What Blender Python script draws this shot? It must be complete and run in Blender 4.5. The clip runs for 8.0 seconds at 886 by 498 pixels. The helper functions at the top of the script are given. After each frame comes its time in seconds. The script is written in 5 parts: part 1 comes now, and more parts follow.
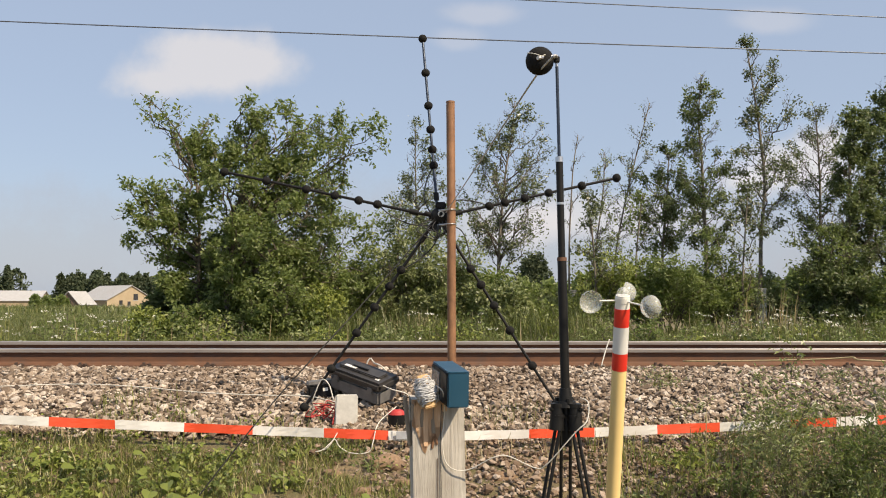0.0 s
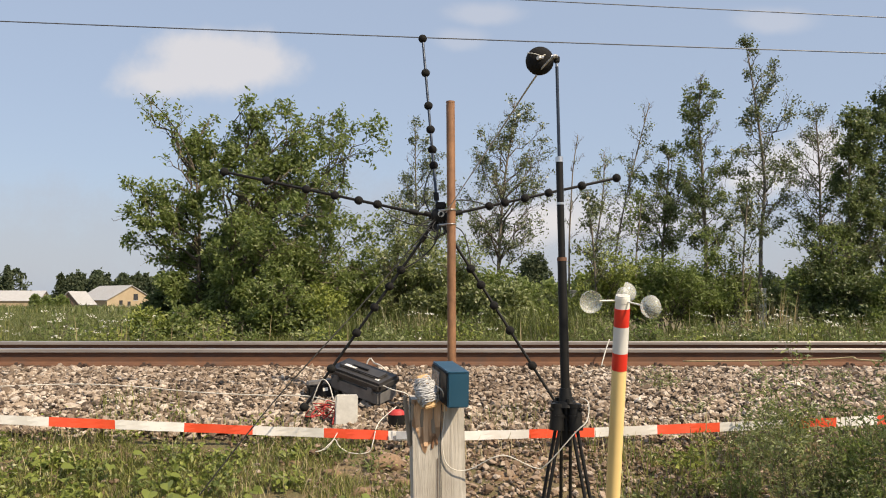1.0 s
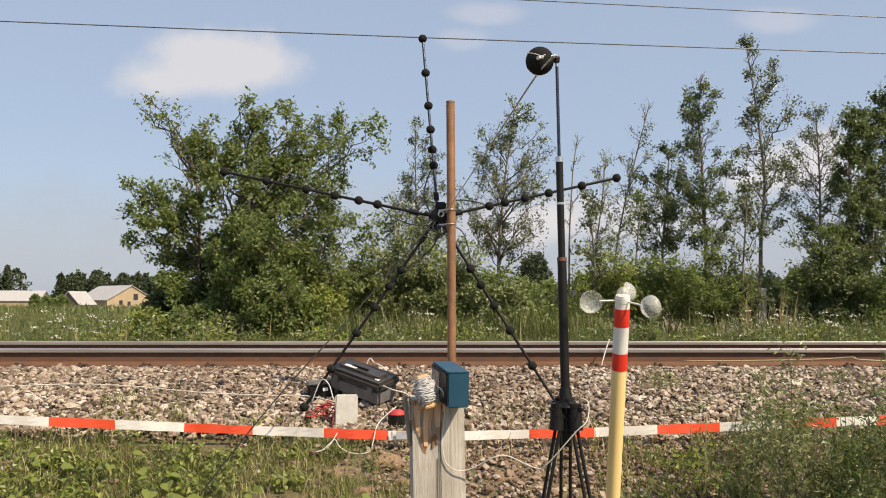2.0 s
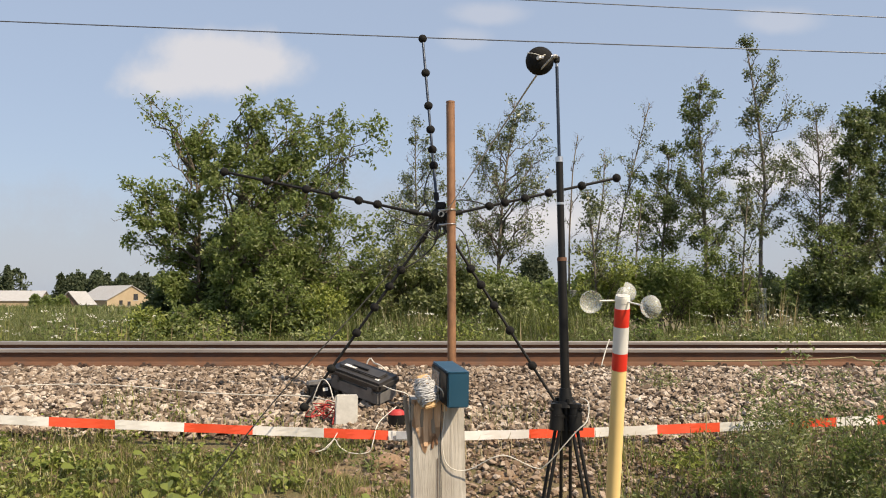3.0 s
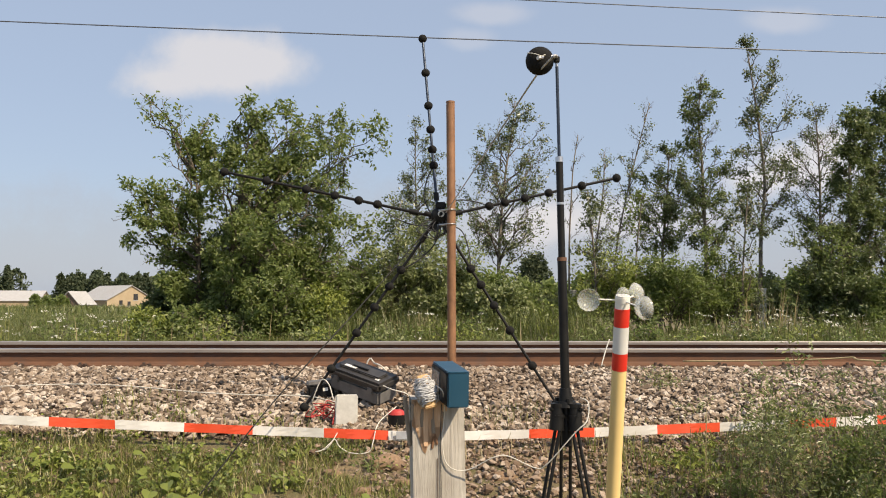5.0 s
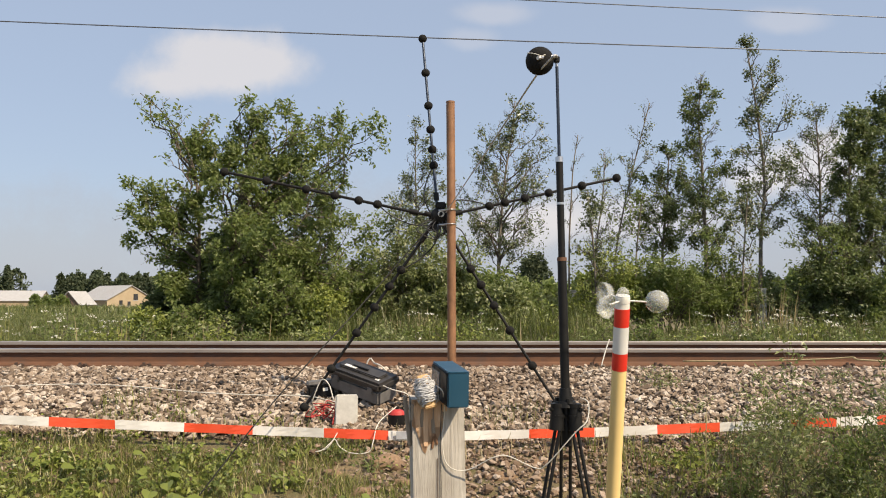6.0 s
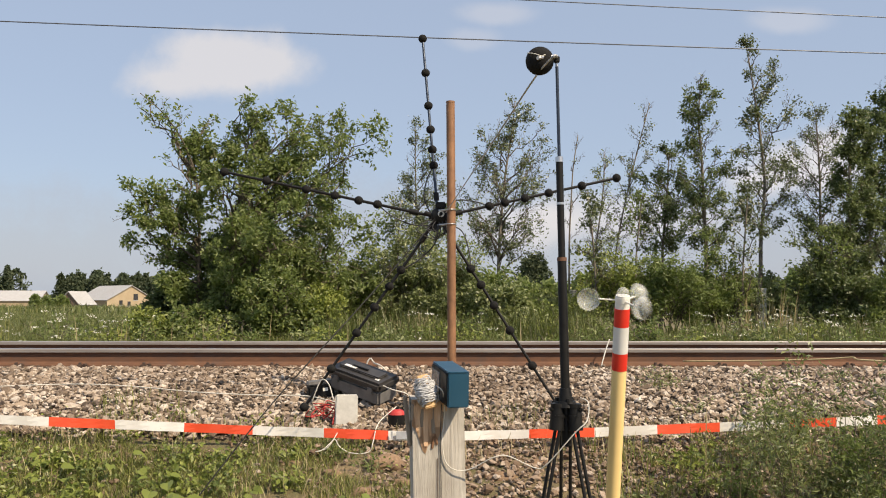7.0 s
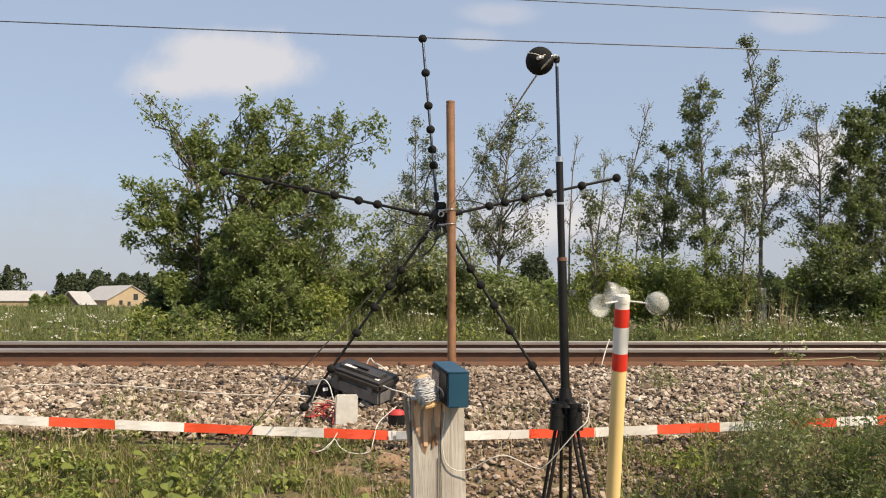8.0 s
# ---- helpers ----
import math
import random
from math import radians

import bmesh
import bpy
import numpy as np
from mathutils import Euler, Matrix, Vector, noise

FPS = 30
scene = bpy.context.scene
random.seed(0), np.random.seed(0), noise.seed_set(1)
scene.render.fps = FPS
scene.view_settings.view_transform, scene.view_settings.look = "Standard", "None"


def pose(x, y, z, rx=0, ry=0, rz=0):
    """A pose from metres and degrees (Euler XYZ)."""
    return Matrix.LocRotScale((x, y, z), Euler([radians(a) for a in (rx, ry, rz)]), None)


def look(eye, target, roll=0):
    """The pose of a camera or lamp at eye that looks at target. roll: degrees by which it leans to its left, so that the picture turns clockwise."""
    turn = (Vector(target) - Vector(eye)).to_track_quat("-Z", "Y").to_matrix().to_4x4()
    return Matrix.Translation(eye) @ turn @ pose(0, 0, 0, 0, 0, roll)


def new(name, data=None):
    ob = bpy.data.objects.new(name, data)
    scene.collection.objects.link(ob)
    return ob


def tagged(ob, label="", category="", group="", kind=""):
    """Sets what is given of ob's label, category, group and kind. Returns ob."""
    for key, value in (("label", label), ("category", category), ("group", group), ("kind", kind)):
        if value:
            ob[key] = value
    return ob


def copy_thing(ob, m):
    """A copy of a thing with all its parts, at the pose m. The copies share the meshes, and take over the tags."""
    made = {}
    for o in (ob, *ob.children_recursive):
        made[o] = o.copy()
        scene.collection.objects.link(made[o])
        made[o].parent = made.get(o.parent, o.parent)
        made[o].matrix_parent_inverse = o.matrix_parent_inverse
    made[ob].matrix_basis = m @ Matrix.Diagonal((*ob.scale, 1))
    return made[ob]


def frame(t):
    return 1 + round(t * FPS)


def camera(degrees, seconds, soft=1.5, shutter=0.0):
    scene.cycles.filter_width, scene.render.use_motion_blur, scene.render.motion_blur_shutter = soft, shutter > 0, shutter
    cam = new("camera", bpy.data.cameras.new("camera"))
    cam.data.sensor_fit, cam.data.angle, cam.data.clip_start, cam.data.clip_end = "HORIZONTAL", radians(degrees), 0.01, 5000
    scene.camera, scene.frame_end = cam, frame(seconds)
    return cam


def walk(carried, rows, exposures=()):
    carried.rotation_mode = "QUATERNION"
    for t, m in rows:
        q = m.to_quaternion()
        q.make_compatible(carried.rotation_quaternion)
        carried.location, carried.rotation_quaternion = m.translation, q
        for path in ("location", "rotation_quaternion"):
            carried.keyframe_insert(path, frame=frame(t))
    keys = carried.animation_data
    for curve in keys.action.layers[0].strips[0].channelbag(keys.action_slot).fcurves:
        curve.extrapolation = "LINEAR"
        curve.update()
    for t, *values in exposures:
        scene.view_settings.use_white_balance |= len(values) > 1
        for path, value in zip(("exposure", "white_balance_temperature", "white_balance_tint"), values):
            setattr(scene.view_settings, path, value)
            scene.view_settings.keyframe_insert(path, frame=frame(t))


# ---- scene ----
cam = camera(55, 8.0, soft=1.05, shutter=0.8)
EYE = (0, 0, 1.45)
walk(cam, [(0, pose(*EYE, 93.53, 0, 0)), (8, pose(*EYE, 93.53, 0, 0))], [(0, 0.58, 7100, 11), (8, 0.58, 7100, 11)])

# ---- daylight ----
SUN = Vector((0.62, -0.55, 0.86)).normalized()
world = bpy.data.worlds.new("sky")
scene.world = world
world.use_nodes = True
wn = world.node_tree
sky = wn.nodes.new("ShaderNodeTexSky")
sky.sky_type, sky.sun_disc = "NISHITA", False
sky.sun_elevation = math.asin(SUN.z)
sky.sun_rotation = math.atan2(SUN.x, SUN.y)
sky.air_density, sky.dust_density, sky.ozone_density, sky.altitude = 1.0, 1.2, 2.5, 0
haze = wn.nodes.new("ShaderNodeMix")
haze.data_type = "RGBA"
haze.inputs[0].default_value, haze.inputs[7].default_value = 0.74, (2.42, 3.03, 4.18, 1)
wn.links.new(sky.outputs[0], haze.inputs[6])
wn.links.new(haze.outputs[2], wn.nodes["Background"].inputs[0])
wn.nodes["Background"].inputs[1].default_value = 0.115
sun = new("sun", bpy.data.lights.new("sun", "SUN"))
sun.data.energy, sun.data.angle, sun.data.color = 4.2, radians(0.6), (1.0, 0.87, 0.69)
sun.matrix_world = look(SUN * 50, (0, 0, 0))


# ---- materials ----
def shader(name):
    m = bpy.data.materials.new(name)
    m.use_nodes = True
    nt = m.node_tree
    return m, nt, nt.nodes["Principled BSDF"]


def ramp(nt, source, stops):
    r = nt.nodes.new("ShaderNodeValToRGB")
    while len(r.color_ramp.elements) < len(stops):
        r.color_ramp.elements.new(0.5)
    for e, (p, c) in zip(r.color_ramp.elements, stops):
        e.position, e.color = p, (*c, 1)
    nt.links.new(source, r.inputs[0])
    return r.outputs[0]


def noise_of(nt, scale, detail=6, rough=0.6, stretch=None, kind="Object"):
    tc = nt.nodes.new("ShaderNodeTexCoord")
    n = nt.nodes.new("ShaderNodeTexNoise")
    n.inputs["Scale"].default_value, n.inputs["Detail"].default_value = scale, detail
    n.inputs["Roughness"].default_value = rough
    out = tc.outputs[kind]
    if stretch:
        mp = nt.nodes.new("ShaderNodeMapping")
        mp.inputs["Scale"].default_value = stretch
        nt.links.new(out, mp.inputs[0])
        out = mp.outputs[0]
    nt.links.new(out, n.inputs["Vector"])
    return n.outputs["Fac"]


def mixed(nt, fac, a, b, blend="MIX"):
    mx = nt.nodes.new("ShaderNodeMix")
    mx.data_type, mx.blend_type = "RGBA", blend
    for s, v in ((0, fac), (6, a), (7, b)):
        if isinstance(v, (int, float)):
            mx.inputs[s].default_value = v
        elif isinstance(v, tuple):
            mx.inputs[s].default_value = (*v, 1)
        else:
            nt.links.new(v, mx.inputs[s])
    return mx.outputs[2]


def bumped(nt, bsdf, height, strength=0.3, distance=0.01):
    b = nt.nodes.new("ShaderNodeBump")
    b.inputs["Strength"].default_value, b.inputs["Distance"].default_value = strength, distance
    nt.links.new(height, b.inputs["Height"])
    nt.links.new(b.outputs[0], bsdf.inputs["Normal"])


def surface(name, c1, c2, scale=20, rough=0.6, metal=0.0, bump=0.2, depth=0.004, dirt=None, stretch=None, spec=0.5):
    """Two-scale mottled surface with optional dirt colour."""
    m, nt, b = shader(name)
    fine = noise_of(nt, scale, 8, 0.65, stretch)
    col = ramp(nt, fine, [(0.3, c1), (0.7, c2)])
    if dirt:
        big = noise_of(nt, scale * 0.17, 5, 0.7)
        f = ramp(nt, big, [(0.48, (0, 0, 0)), (0.68, (0.8, 0.8, 0.8))])
        col = mixed(nt, f, col, dirt)
    nt.links.new(col, b.inputs["Base Color"])
    rr = ramp(nt, fine, [(0.2, (rough * 0.8,) * 3), (0.8, (min(1, rough * 1.2),) * 3)])
    nt.links.new(rr, b.inputs["Roughness"])
    b.inputs["Metallic"].default_value = metal
    b.inputs["Specular IOR Level"].default_value = spec
    bumped(nt, b, fine, bump, depth)
    return m


def leaf_material(name, dark, mid, light, glow=0.35, gloss=0.5, rough=0.42):
    """Leaves: colour varies leaf by leaf; light passes through them."""
    m, nt, b = shader(name)
    geo = nt.nodes.new("ShaderNodeNewGeometry")
    patch = noise_of(nt, 1.3, 3, 0.6)
    add = nt.nodes.new("ShaderNodeMath")
    add.operation = "MULTIPLY_ADD"
    nt.links.new(geo.outputs["Random Per Island"], add.inputs[0])
    add.inputs[1].default_value = 0.6
    sub = nt.nodes.new("ShaderNodeMath")
    sub.operation = "MULTIPLY"
    nt.links.new(patch, sub.inputs[0])
    sub.inputs[1].default_value = 0.45
    nt.links.new(sub.outputs[0], add.inputs[2])
    col = ramp(nt, add.outputs[0], [(0.12, dark), (0.5, mid), (0.85, light)])
    nt.links.new(col, b.inputs["Base Color"])
    b.inputs["Roughness"].default_value = rough
    b.inputs["Specular IOR Level"].default_value = gloss
    tr = nt.nodes.new("ShaderNodeBsdfTranslucent")
    nt.links.new(mixed(nt, 0.4, col, (0.24, 0.31, 0.07)), tr.inputs[0])
    mx = nt.nodes.new("ShaderNodeMixShader")
    mx.inputs[0].default_value = glow
    nt.links.new(b.outputs[0], mx.inputs[1])
    nt.links.new(tr.outputs[0], mx.inputs[2])
    nt.links.new(mx.outputs[0], nt.nodes["Material Output"].inputs[0])
    return m


def stone_material(name, per_object, dusty=0.0):
    m, nt, b = shader(name)
    if per_object:
        rnd = nt.nodes.new("ShaderNodeObjectInfo").outputs["Random"]
    else:
        rnd = nt.nodes.new("ShaderNodeNewGeometry").outputs["Random Per Island"]
    tone = ramp(nt, rnd, [(0.0, (0.07, 0.052, 0.04)), (0.25, (0.205, 0.158, 0.118)), (0.5, (0.315, 0.255, 0.20)),
                          (0.75, (0.42, 0.36, 0.30)), (1.0, (0.60, 0.55, 0.49))])
    tone = mixed(nt, dusty, tone, (0.20, 0.125, 0.075))
    grain = noise_of(nt, 60, 6, 0.7)
    speck = ramp(nt, grain, [(0.3, (0.62, 0.58, 0.55)), (0.7, (1.1, 1.08, 1.05))])
    patch = ramp(nt, noise_of(nt, 0.55, 3, 0.55), [(0.36, (0.74, 0.69, 0.65)), (0.6, (1.1, 1.1, 1.1))])
    nt.links.new(mixed(nt, 1.0, mixed(nt, 1.0, tone, speck, "MULTIPLY"), patch, "MULTIPLY"), b.inputs["Base Color"])
    b.inputs["Roughness"].default_value = 0.85
    bumped(nt, b, grain, 0.4, 0.004)
    return m


M = {
    "stone": stone_material("ballast stone", False),
    "stone_piece": stone_material("loose stone", True, 0.4),
    "stone_soiled": stone_material("soil-stained stone", False, 0.4),
    # bed coloured dark: the shade between the stones is put into this colour
    "bed": surface("gap-shade ballast bed", (0.045, 0.034, 0.025), (0.15, 0.115, 0.085), 30, 0.9, bump=0.8, depth=0.03, dirt=(0.1, 0.08, 0.05)),
    "ground": surface("soil and turf", (0.13, 0.09, 0.055), (0.12, 0.12, 0.045), 14.0, 0.95, bump=1.0, depth=0.03, dirt=(0.26, 0.18, 0.11)),
    "clod": surface("dry earth", (0.16, 0.10, 0.058), (0.30, 0.20, 0.125), 26, 0.95, bump=0.8, depth=0.012, dirt=(0.12, 0.08, 0.05)),
    "rail_side": surface("rail rust", (0.10, 0.046, 0.026), (0.17, 0.084, 0.048), 25, 0.8, 0.1, 0.3, 0.002, dirt=(0.10, 0.06, 0.045), stretch=(0.3, 1, 1)),
    "rail_head": surface("worn rail head", (0.20, 0.175, 0.16), (0.33, 0.305, 0.285), 18, 0.5, 0.35, 0.15, 0.001, stretch=(0.06, 1, 1)),
    "rail_top": surface("rail steel", (0.36, 0.34, 0.33), (0.52, 0.5, 0.48), 14, 0.35, 0.9, 0.05, 0.001, stretch=(0.05, 1, 1)),
    "sleeper": surface("sleeper concrete", (0.26, 0.24, 0.21), (0.36, 0.33, 0.29), 18, 0.9, bump=0.3),
    "clip": surface("rail clip", (0.05, 0.035, 0.03), (0.12, 0.08, 0.06), 30, 0.7, 0.4),
    "bark": surface("bark", (0.10, 0.085, 0.065), (0.24, 0.21, 0.17), 30, 0.9, bump=0.6, depth=0.01, stretch=(1, 1, 0.3)),
    "twig": surface("twig bark", (0.06, 0.05, 0.035), (0.14, 0.115, 0.085), 30, 0.9),
    "leaf": leaf_material("broad leaf", (0.075, 0.11, 0.034), (0.165, 0.218, 0.065), (0.32, 0.37, 0.145), 0.58),
    "leaf_dark": leaf_material("dark leaf", (0.042, 0.064, 0.028), (0.10, 0.135, 0.05), (0.21, 0.25, 0.11), 0.42),
    "leaf_grey": leaf_material("willow leaf", (0.08, 0.102, 0.036), (0.185, 0.22, 0.078), (0.36, 0.39, 0.185), 0.45, 0.75, 0.38),
    "leaf_alder": leaf_material("alder leaf", (0.04, 0.056, 0.026), (0.095, 0.12, 0.05), (0.23, 0.26, 0.13), 0.28, 0.75, 0.36),
    "leaf_far": leaf_material("far wood foliage", (0.028, 0.042, 0.028), (0.058, 0.078, 0.045), (0.11, 0.13, 0.08), 0.2, 0.15, 0.7),
    "leaf_yellow": leaf_material("fresh leaf", (0.07, 0.098, 0.018), (0.175, 0.215, 0.04), (0.34, 0.37, 0.10)),
    "grass": leaf_material("grass", (0.055, 0.075, 0.018), (0.15, 0.17, 0.042), (0.33, 0.32, 0.11)),
    "verge": leaf_material("verge grass", (0.045, 0.062, 0.016), (0.105, 0.13, 0.035), (0.22, 0.225, 0.085)),
    "dry": leaf_material("dry stalk", (0.16, 0.12, 0.06), (0.3, 0.24, 0.13), (0.45, 0.38, 0.22), 0.2),
    "petal": leaf_material("white petal", (0.6, 0.6, 0.52), (0.75, 0.75, 0.68), (0.85, 0.85, 0.8), 0.3),
    "black": surface("black coating", (0.006, 0.006, 0.006), (0.012, 0.012, 0.012), 40, 0.5, bump=0.1, spec=0.25),
    "foam": surface("black foam", (0.006, 0.006, 0.006), (0.02, 0.02, 0.02), 220, 0.95, bump=1.0, depth=0.004, spec=0.2),
    "anod": surface("dark blue anodised tube", (0.03, 0.04, 0.06), (0.06, 0.075, 0.1), 30, 0.35, 0.6),
    "rust": surface("rusty steel pipe", (0.17, 0.082, 0.040), (0.33, 0.172, 0.088), 22, 0.6, 0.1, 0.4, 0.002, dirt=(0.15, 0.075, 0.04), stretch=(1, 1, 0.35)),
    "chrome": surface("bright metal", (0.5, 0.5, 0.5), (0.7, 0.7, 0.7), 30, 0.3, 0.9),
    "wood": surface("weathered wood", (0.30, 0.275, 0.235), (0.56, 0.53, 0.48), 16, 0.9, bump=0.9, depth=0.006, dirt=(0.30, 0.27, 0.23), stretch=(3, 3, 0.18)),
    "wood_grey": surface("dark weathered wood", (0.17, 0.14, 0.11), (0.33, 0.28, 0.22), 18, 0.9, bump=0.6, depth=0.004, stretch=(3, 3, 0.25)),
    "wood_raw": surface("split raw wood", (0.44, 0.265, 0.15), (0.68, 0.48, 0.315), 22, 0.85, bump=0.6, depth=0.004, stretch=(3, 3, 0.3)),
    "wood_new": surface("fresh timber", (0.50, 0.31, 0.14), (0.62, 0.41, 0.21), 30, 0.75, bump=0.3, stretch=(3, 0.4, 3)),
    "blue": surface("blue painted metal", (0.006, 0.05, 0.095), (0.010, 0.066, 0.12), 8, 0.38, bump=0.05, dirt=(0.014, 0.06, 0.10)),
    "glass_dark": surface("dusty dark window", (0.05, 0.055, 0.06), (0.22, 0.24, 0.25), 9, 0.25, bump=0.05),
    "cord": surface("grey cord", (0.30, 0.31, 0.33), (0.58, 0.58, 0.58), 60, 0.8, bump=0.4),
    "cable": surface("pale cable", (0.5, 0.48, 0.43), (0.68, 0.66, 0.6), 20, 0.6),
    "cable_red": surface("red cable", (0.36, 0.025, 0.025), (0.52, 0.05, 0.045), 20, 0.5),
    "cable_dark": surface("dark cable", (0.02, 0.02, 0.02), (0.04, 0.04, 0.04), 20, 0.5),
    "tape_red": surface("red tape", (0.78, 0.075, 0.028), (0.88, 0.11, 0.045), 7, 0.45, bump=0.35, depth=0.006, dirt=(0.7, 0.09, 0.045)),
    "tape_white": surface("white tape", (0.72, 0.70, 0.66), (0.84, 0.82, 0.78), 7, 0.5, bump=0.35, depth=0.006, dirt=(0.62, 0.58, 0.52)),
    "tape_grey": surface("grey print", (0.30, 0.31, 0.33), (0.42, 0.43, 0.45), 12, 0.5),
    "band_red": surface("red band", (0.62, 0.025, 0.015), (0.72, 0.045, 0.025), 10, 0.4, bump=0.1),
    "band_white": surface("white band", (0.62, 0.63, 0.62), (0.76, 0.76, 0.74), 10, 0.4, bump=0.1, dirt=(0.55, 0.55, 0.52)),
    "yellow": surface("yellow plastic pipe", (0.80, 0.59, 0.25), (0.86, 0.66, 0.32), 5, 0.4, bump=0.06, dirt=(0.74, 0.53, 0.22), stretch=(1, 1, 0.3)),
    "cap": surface("pale plastic", (0.66, 0.65, 0.6), (0.78, 0.77, 0.72), 15, 0.4, bump=0.05),
    "grey_plastic": surface("worn grey plastic", (0.095, 0.093, 0.09), (0.18, 0.175, 0.17), 16, 0.5, bump=0.15, dirt=(0.20, 0.19, 0.175)),
    "lid_plastic": surface("scuffed dark plastic", (0.022, 0.02, 0.019), (0.045, 0.042, 0.04), 14, 0.45, bump=0.15, dirt=(0.075, 0.068, 0.06)),
    "concrete": surface("pale concrete", (0.42, 0.41, 0.38), (0.58, 0.57, 0.53), 14, 0.9, bump=0.4, dirt=(0.33, 0.32, 0.29)),
    "wire": surface("overhead wire", (0.11, 0.12, 0.14), (0.17, 0.18, 0.20), 5, 0.5, 0.6),
    "roof_pale": surface("fibre cement roof", (0.30, 0.30, 0.305), (0.46, 0.46, 0.46), 1.2, 0.8, bump=0.2, dirt=(0.36, 0.35, 0.34), stretch=(4, 1, 1)),
    "barn_wall": surface("tan rendered wall", (0.33, 0.26, 0.165), (0.43, 0.345, 0.235), 0.9, 0.9, bump=0.2, dirt=(0.34, 0.26, 0.16)),
    "barn_dark": surface("shade-darkened brown boards", (0.12, 0.085, 0.06), (0.2, 0.15, 0.11), 1.5, 0.9),
    "window": surface("dark window", (0.02, 0.022, 0.025), (0.05, 0.05, 0.055), 2, 0.15),
}


def clear_plastic():
    m, nt, b = shader("clear plastic cup")
    b.inputs["Base Color"].default_value = (0.82, 0.84, 0.8, 1)
    b.inputs["Roughness"].default_value = 0.18
    scratch = noise_of(nt, 45, 4, 0.6)
    a = ramp(nt, scratch, [(0.3, (0.16,) * 3), (0.8, (0.34,) * 3)])
    nt.links.new(a, b.inputs["Alpha"])
    return m


M["clear"] = clear_plastic()


def cloud_material(lobes, density, colour, soft):
    """Soft sheet glowing in a set colour, not sunlit: lobes are (x, z, rx, rz) across it, torn at the edges by noise.
    """
    m, nt, b = shader("cloud")
    tc = nt.nodes.new("ShaderNodeTexCoord")
    best = None
    for x, z, rx, rz in lobes:
        mp = nt.nodes.new("ShaderNodeMapping")
        mp.vector_type = "TEXTURE"
        mp.inputs["Location"].default_value, mp.inputs["Scale"].default_value = (x, 0, z), (rx, 1e6, rz)
        nt.links.new(tc.outputs["Object"], mp.inputs[0])
        ln = nt.nodes.new("ShaderNodeVectorMath")
        ln.operation = "LENGTH"
        nt.links.new(mp.outputs[0], ln.inputs[0])
        if best is None:
            best = ln.outputs["Value"]
        else:
            sm = nt.nodes.new("ShaderNodeMath")
            sm.operation = "SMOOTH_MIN"
            sm.inputs[2].default_value = 0.4
            nt.links.new(best, sm.inputs[0])
            nt.links.new(ln.outputs["Value"], sm.inputs[1])
            best = sm.outputs[0]
    tear = noise_of(nt, 0.011, 8, 0.58)
    add = nt.nodes.new("ShaderNodeMath")
    add.operation = "MULTIPLY_ADD"
    add.inputs[1].default_value = 1.0
    nt.links.new(tear, add.inputs[0])
    nt.links.new(best, add.inputs[2])
    sub = nt.nodes.new("ShaderNodeMapRange")
    sub.interpolation_type = "SMOOTHSTEP"
    sub.inputs[1].default_value, sub.inputs[2].default_value = 1.2 - soft, 1.2 + soft
    sub.inputs[3].default_value, sub.inputs[4].default_value = density, 0.0
    nt.links.new(add.outputs[0], sub.inputs[0])
    # sunlit brightness is painted in as emission
    em = nt.nodes.new("ShaderNodeEmission")
    em.inputs[0].default_value, em.inputs[1].default_value = (*colour, 1), 1.0
    tr = nt.nodes.new("ShaderNodeBsdfTransparent")
    mx = nt.nodes.new("ShaderNodeMixShader")
    nt.links.new(sub.outputs[0], mx.inputs[0])
    nt.links.new(tr.outputs[0], mx.inputs[1])
    nt.links.new(em.outputs[0], mx.inputs[2])
    nt.links.new(mx.outputs[0], nt.nodes["Material Output"].inputs[0])
    nt.nodes.remove(b)
    return m


# ---- building blocks ----
def thing(name, place=(0, 0, 0), label="", category="", group="", kind=""):
    ob = new(name)
    ob.location = place
    ob.empty_display_size = 0.1
    return tagged(ob, label, category, group, kind)


def part(name, bm, material, parent=None, label="", smooth=True):
    me = bpy.data.meshes.new(name)
    bm.to_mesh(me)
    bm.free()
    me.materials.append(M[material] if isinstance(material, str) else material)
    if smooth:
        me.shade_smooth()
        me.set_sharp_from_angle(angle=radians(40))
    ob = new(name, me)
    ob.parent = parent
    return tagged(ob, label)


def mesh_part(name, verts, faces, material, parent=None, label="", smooth=False):
    me = bpy.data.meshes.new(name)
    if isinstance(faces, list):
        me.from_pydata(verts, [], faces)
    else:
        n, k = len(faces), faces.shape[1]
        me.vertices.add(len(verts))
        me.vertices.foreach_set("co", np.asarray(verts, np.float32).ravel())
        me.loops.add(n * k)
        me.loops.foreach_set("vertex_index", faces.astype(np.int32).ravel())
        me.polygons.add(n)
        me.polygons.foreach_set("loop_start", np.arange(0, n * k, k, dtype=np.int32))
        me.update(calc_edges=True)
        me.shade_flat()
    me.materials.append(M[material] if isinstance(material, str) else material)
    if smooth:
        me.shade_smooth()
    ob = new(name, me)
    ob.parent = parent
    return tagged(ob, label)


def block(size, place=(0, 0, 0), bevel=0.0, bm=None, turn=None):
    bm = bm or bmesh.new()
    m = Matrix.Translation(place) @ (turn or Matrix()) @ Matrix.Diagonal((*size, 1))
    made = bmesh.ops.create_cube(bm, size=1, matrix=m)
    if bevel:
        edges = list({e for v in made["verts"] for e in v.link_edges})
        bmesh.ops.bevel(bm, geom=edges, offset=bevel, segments=2, affect="EDGES")
    return bm


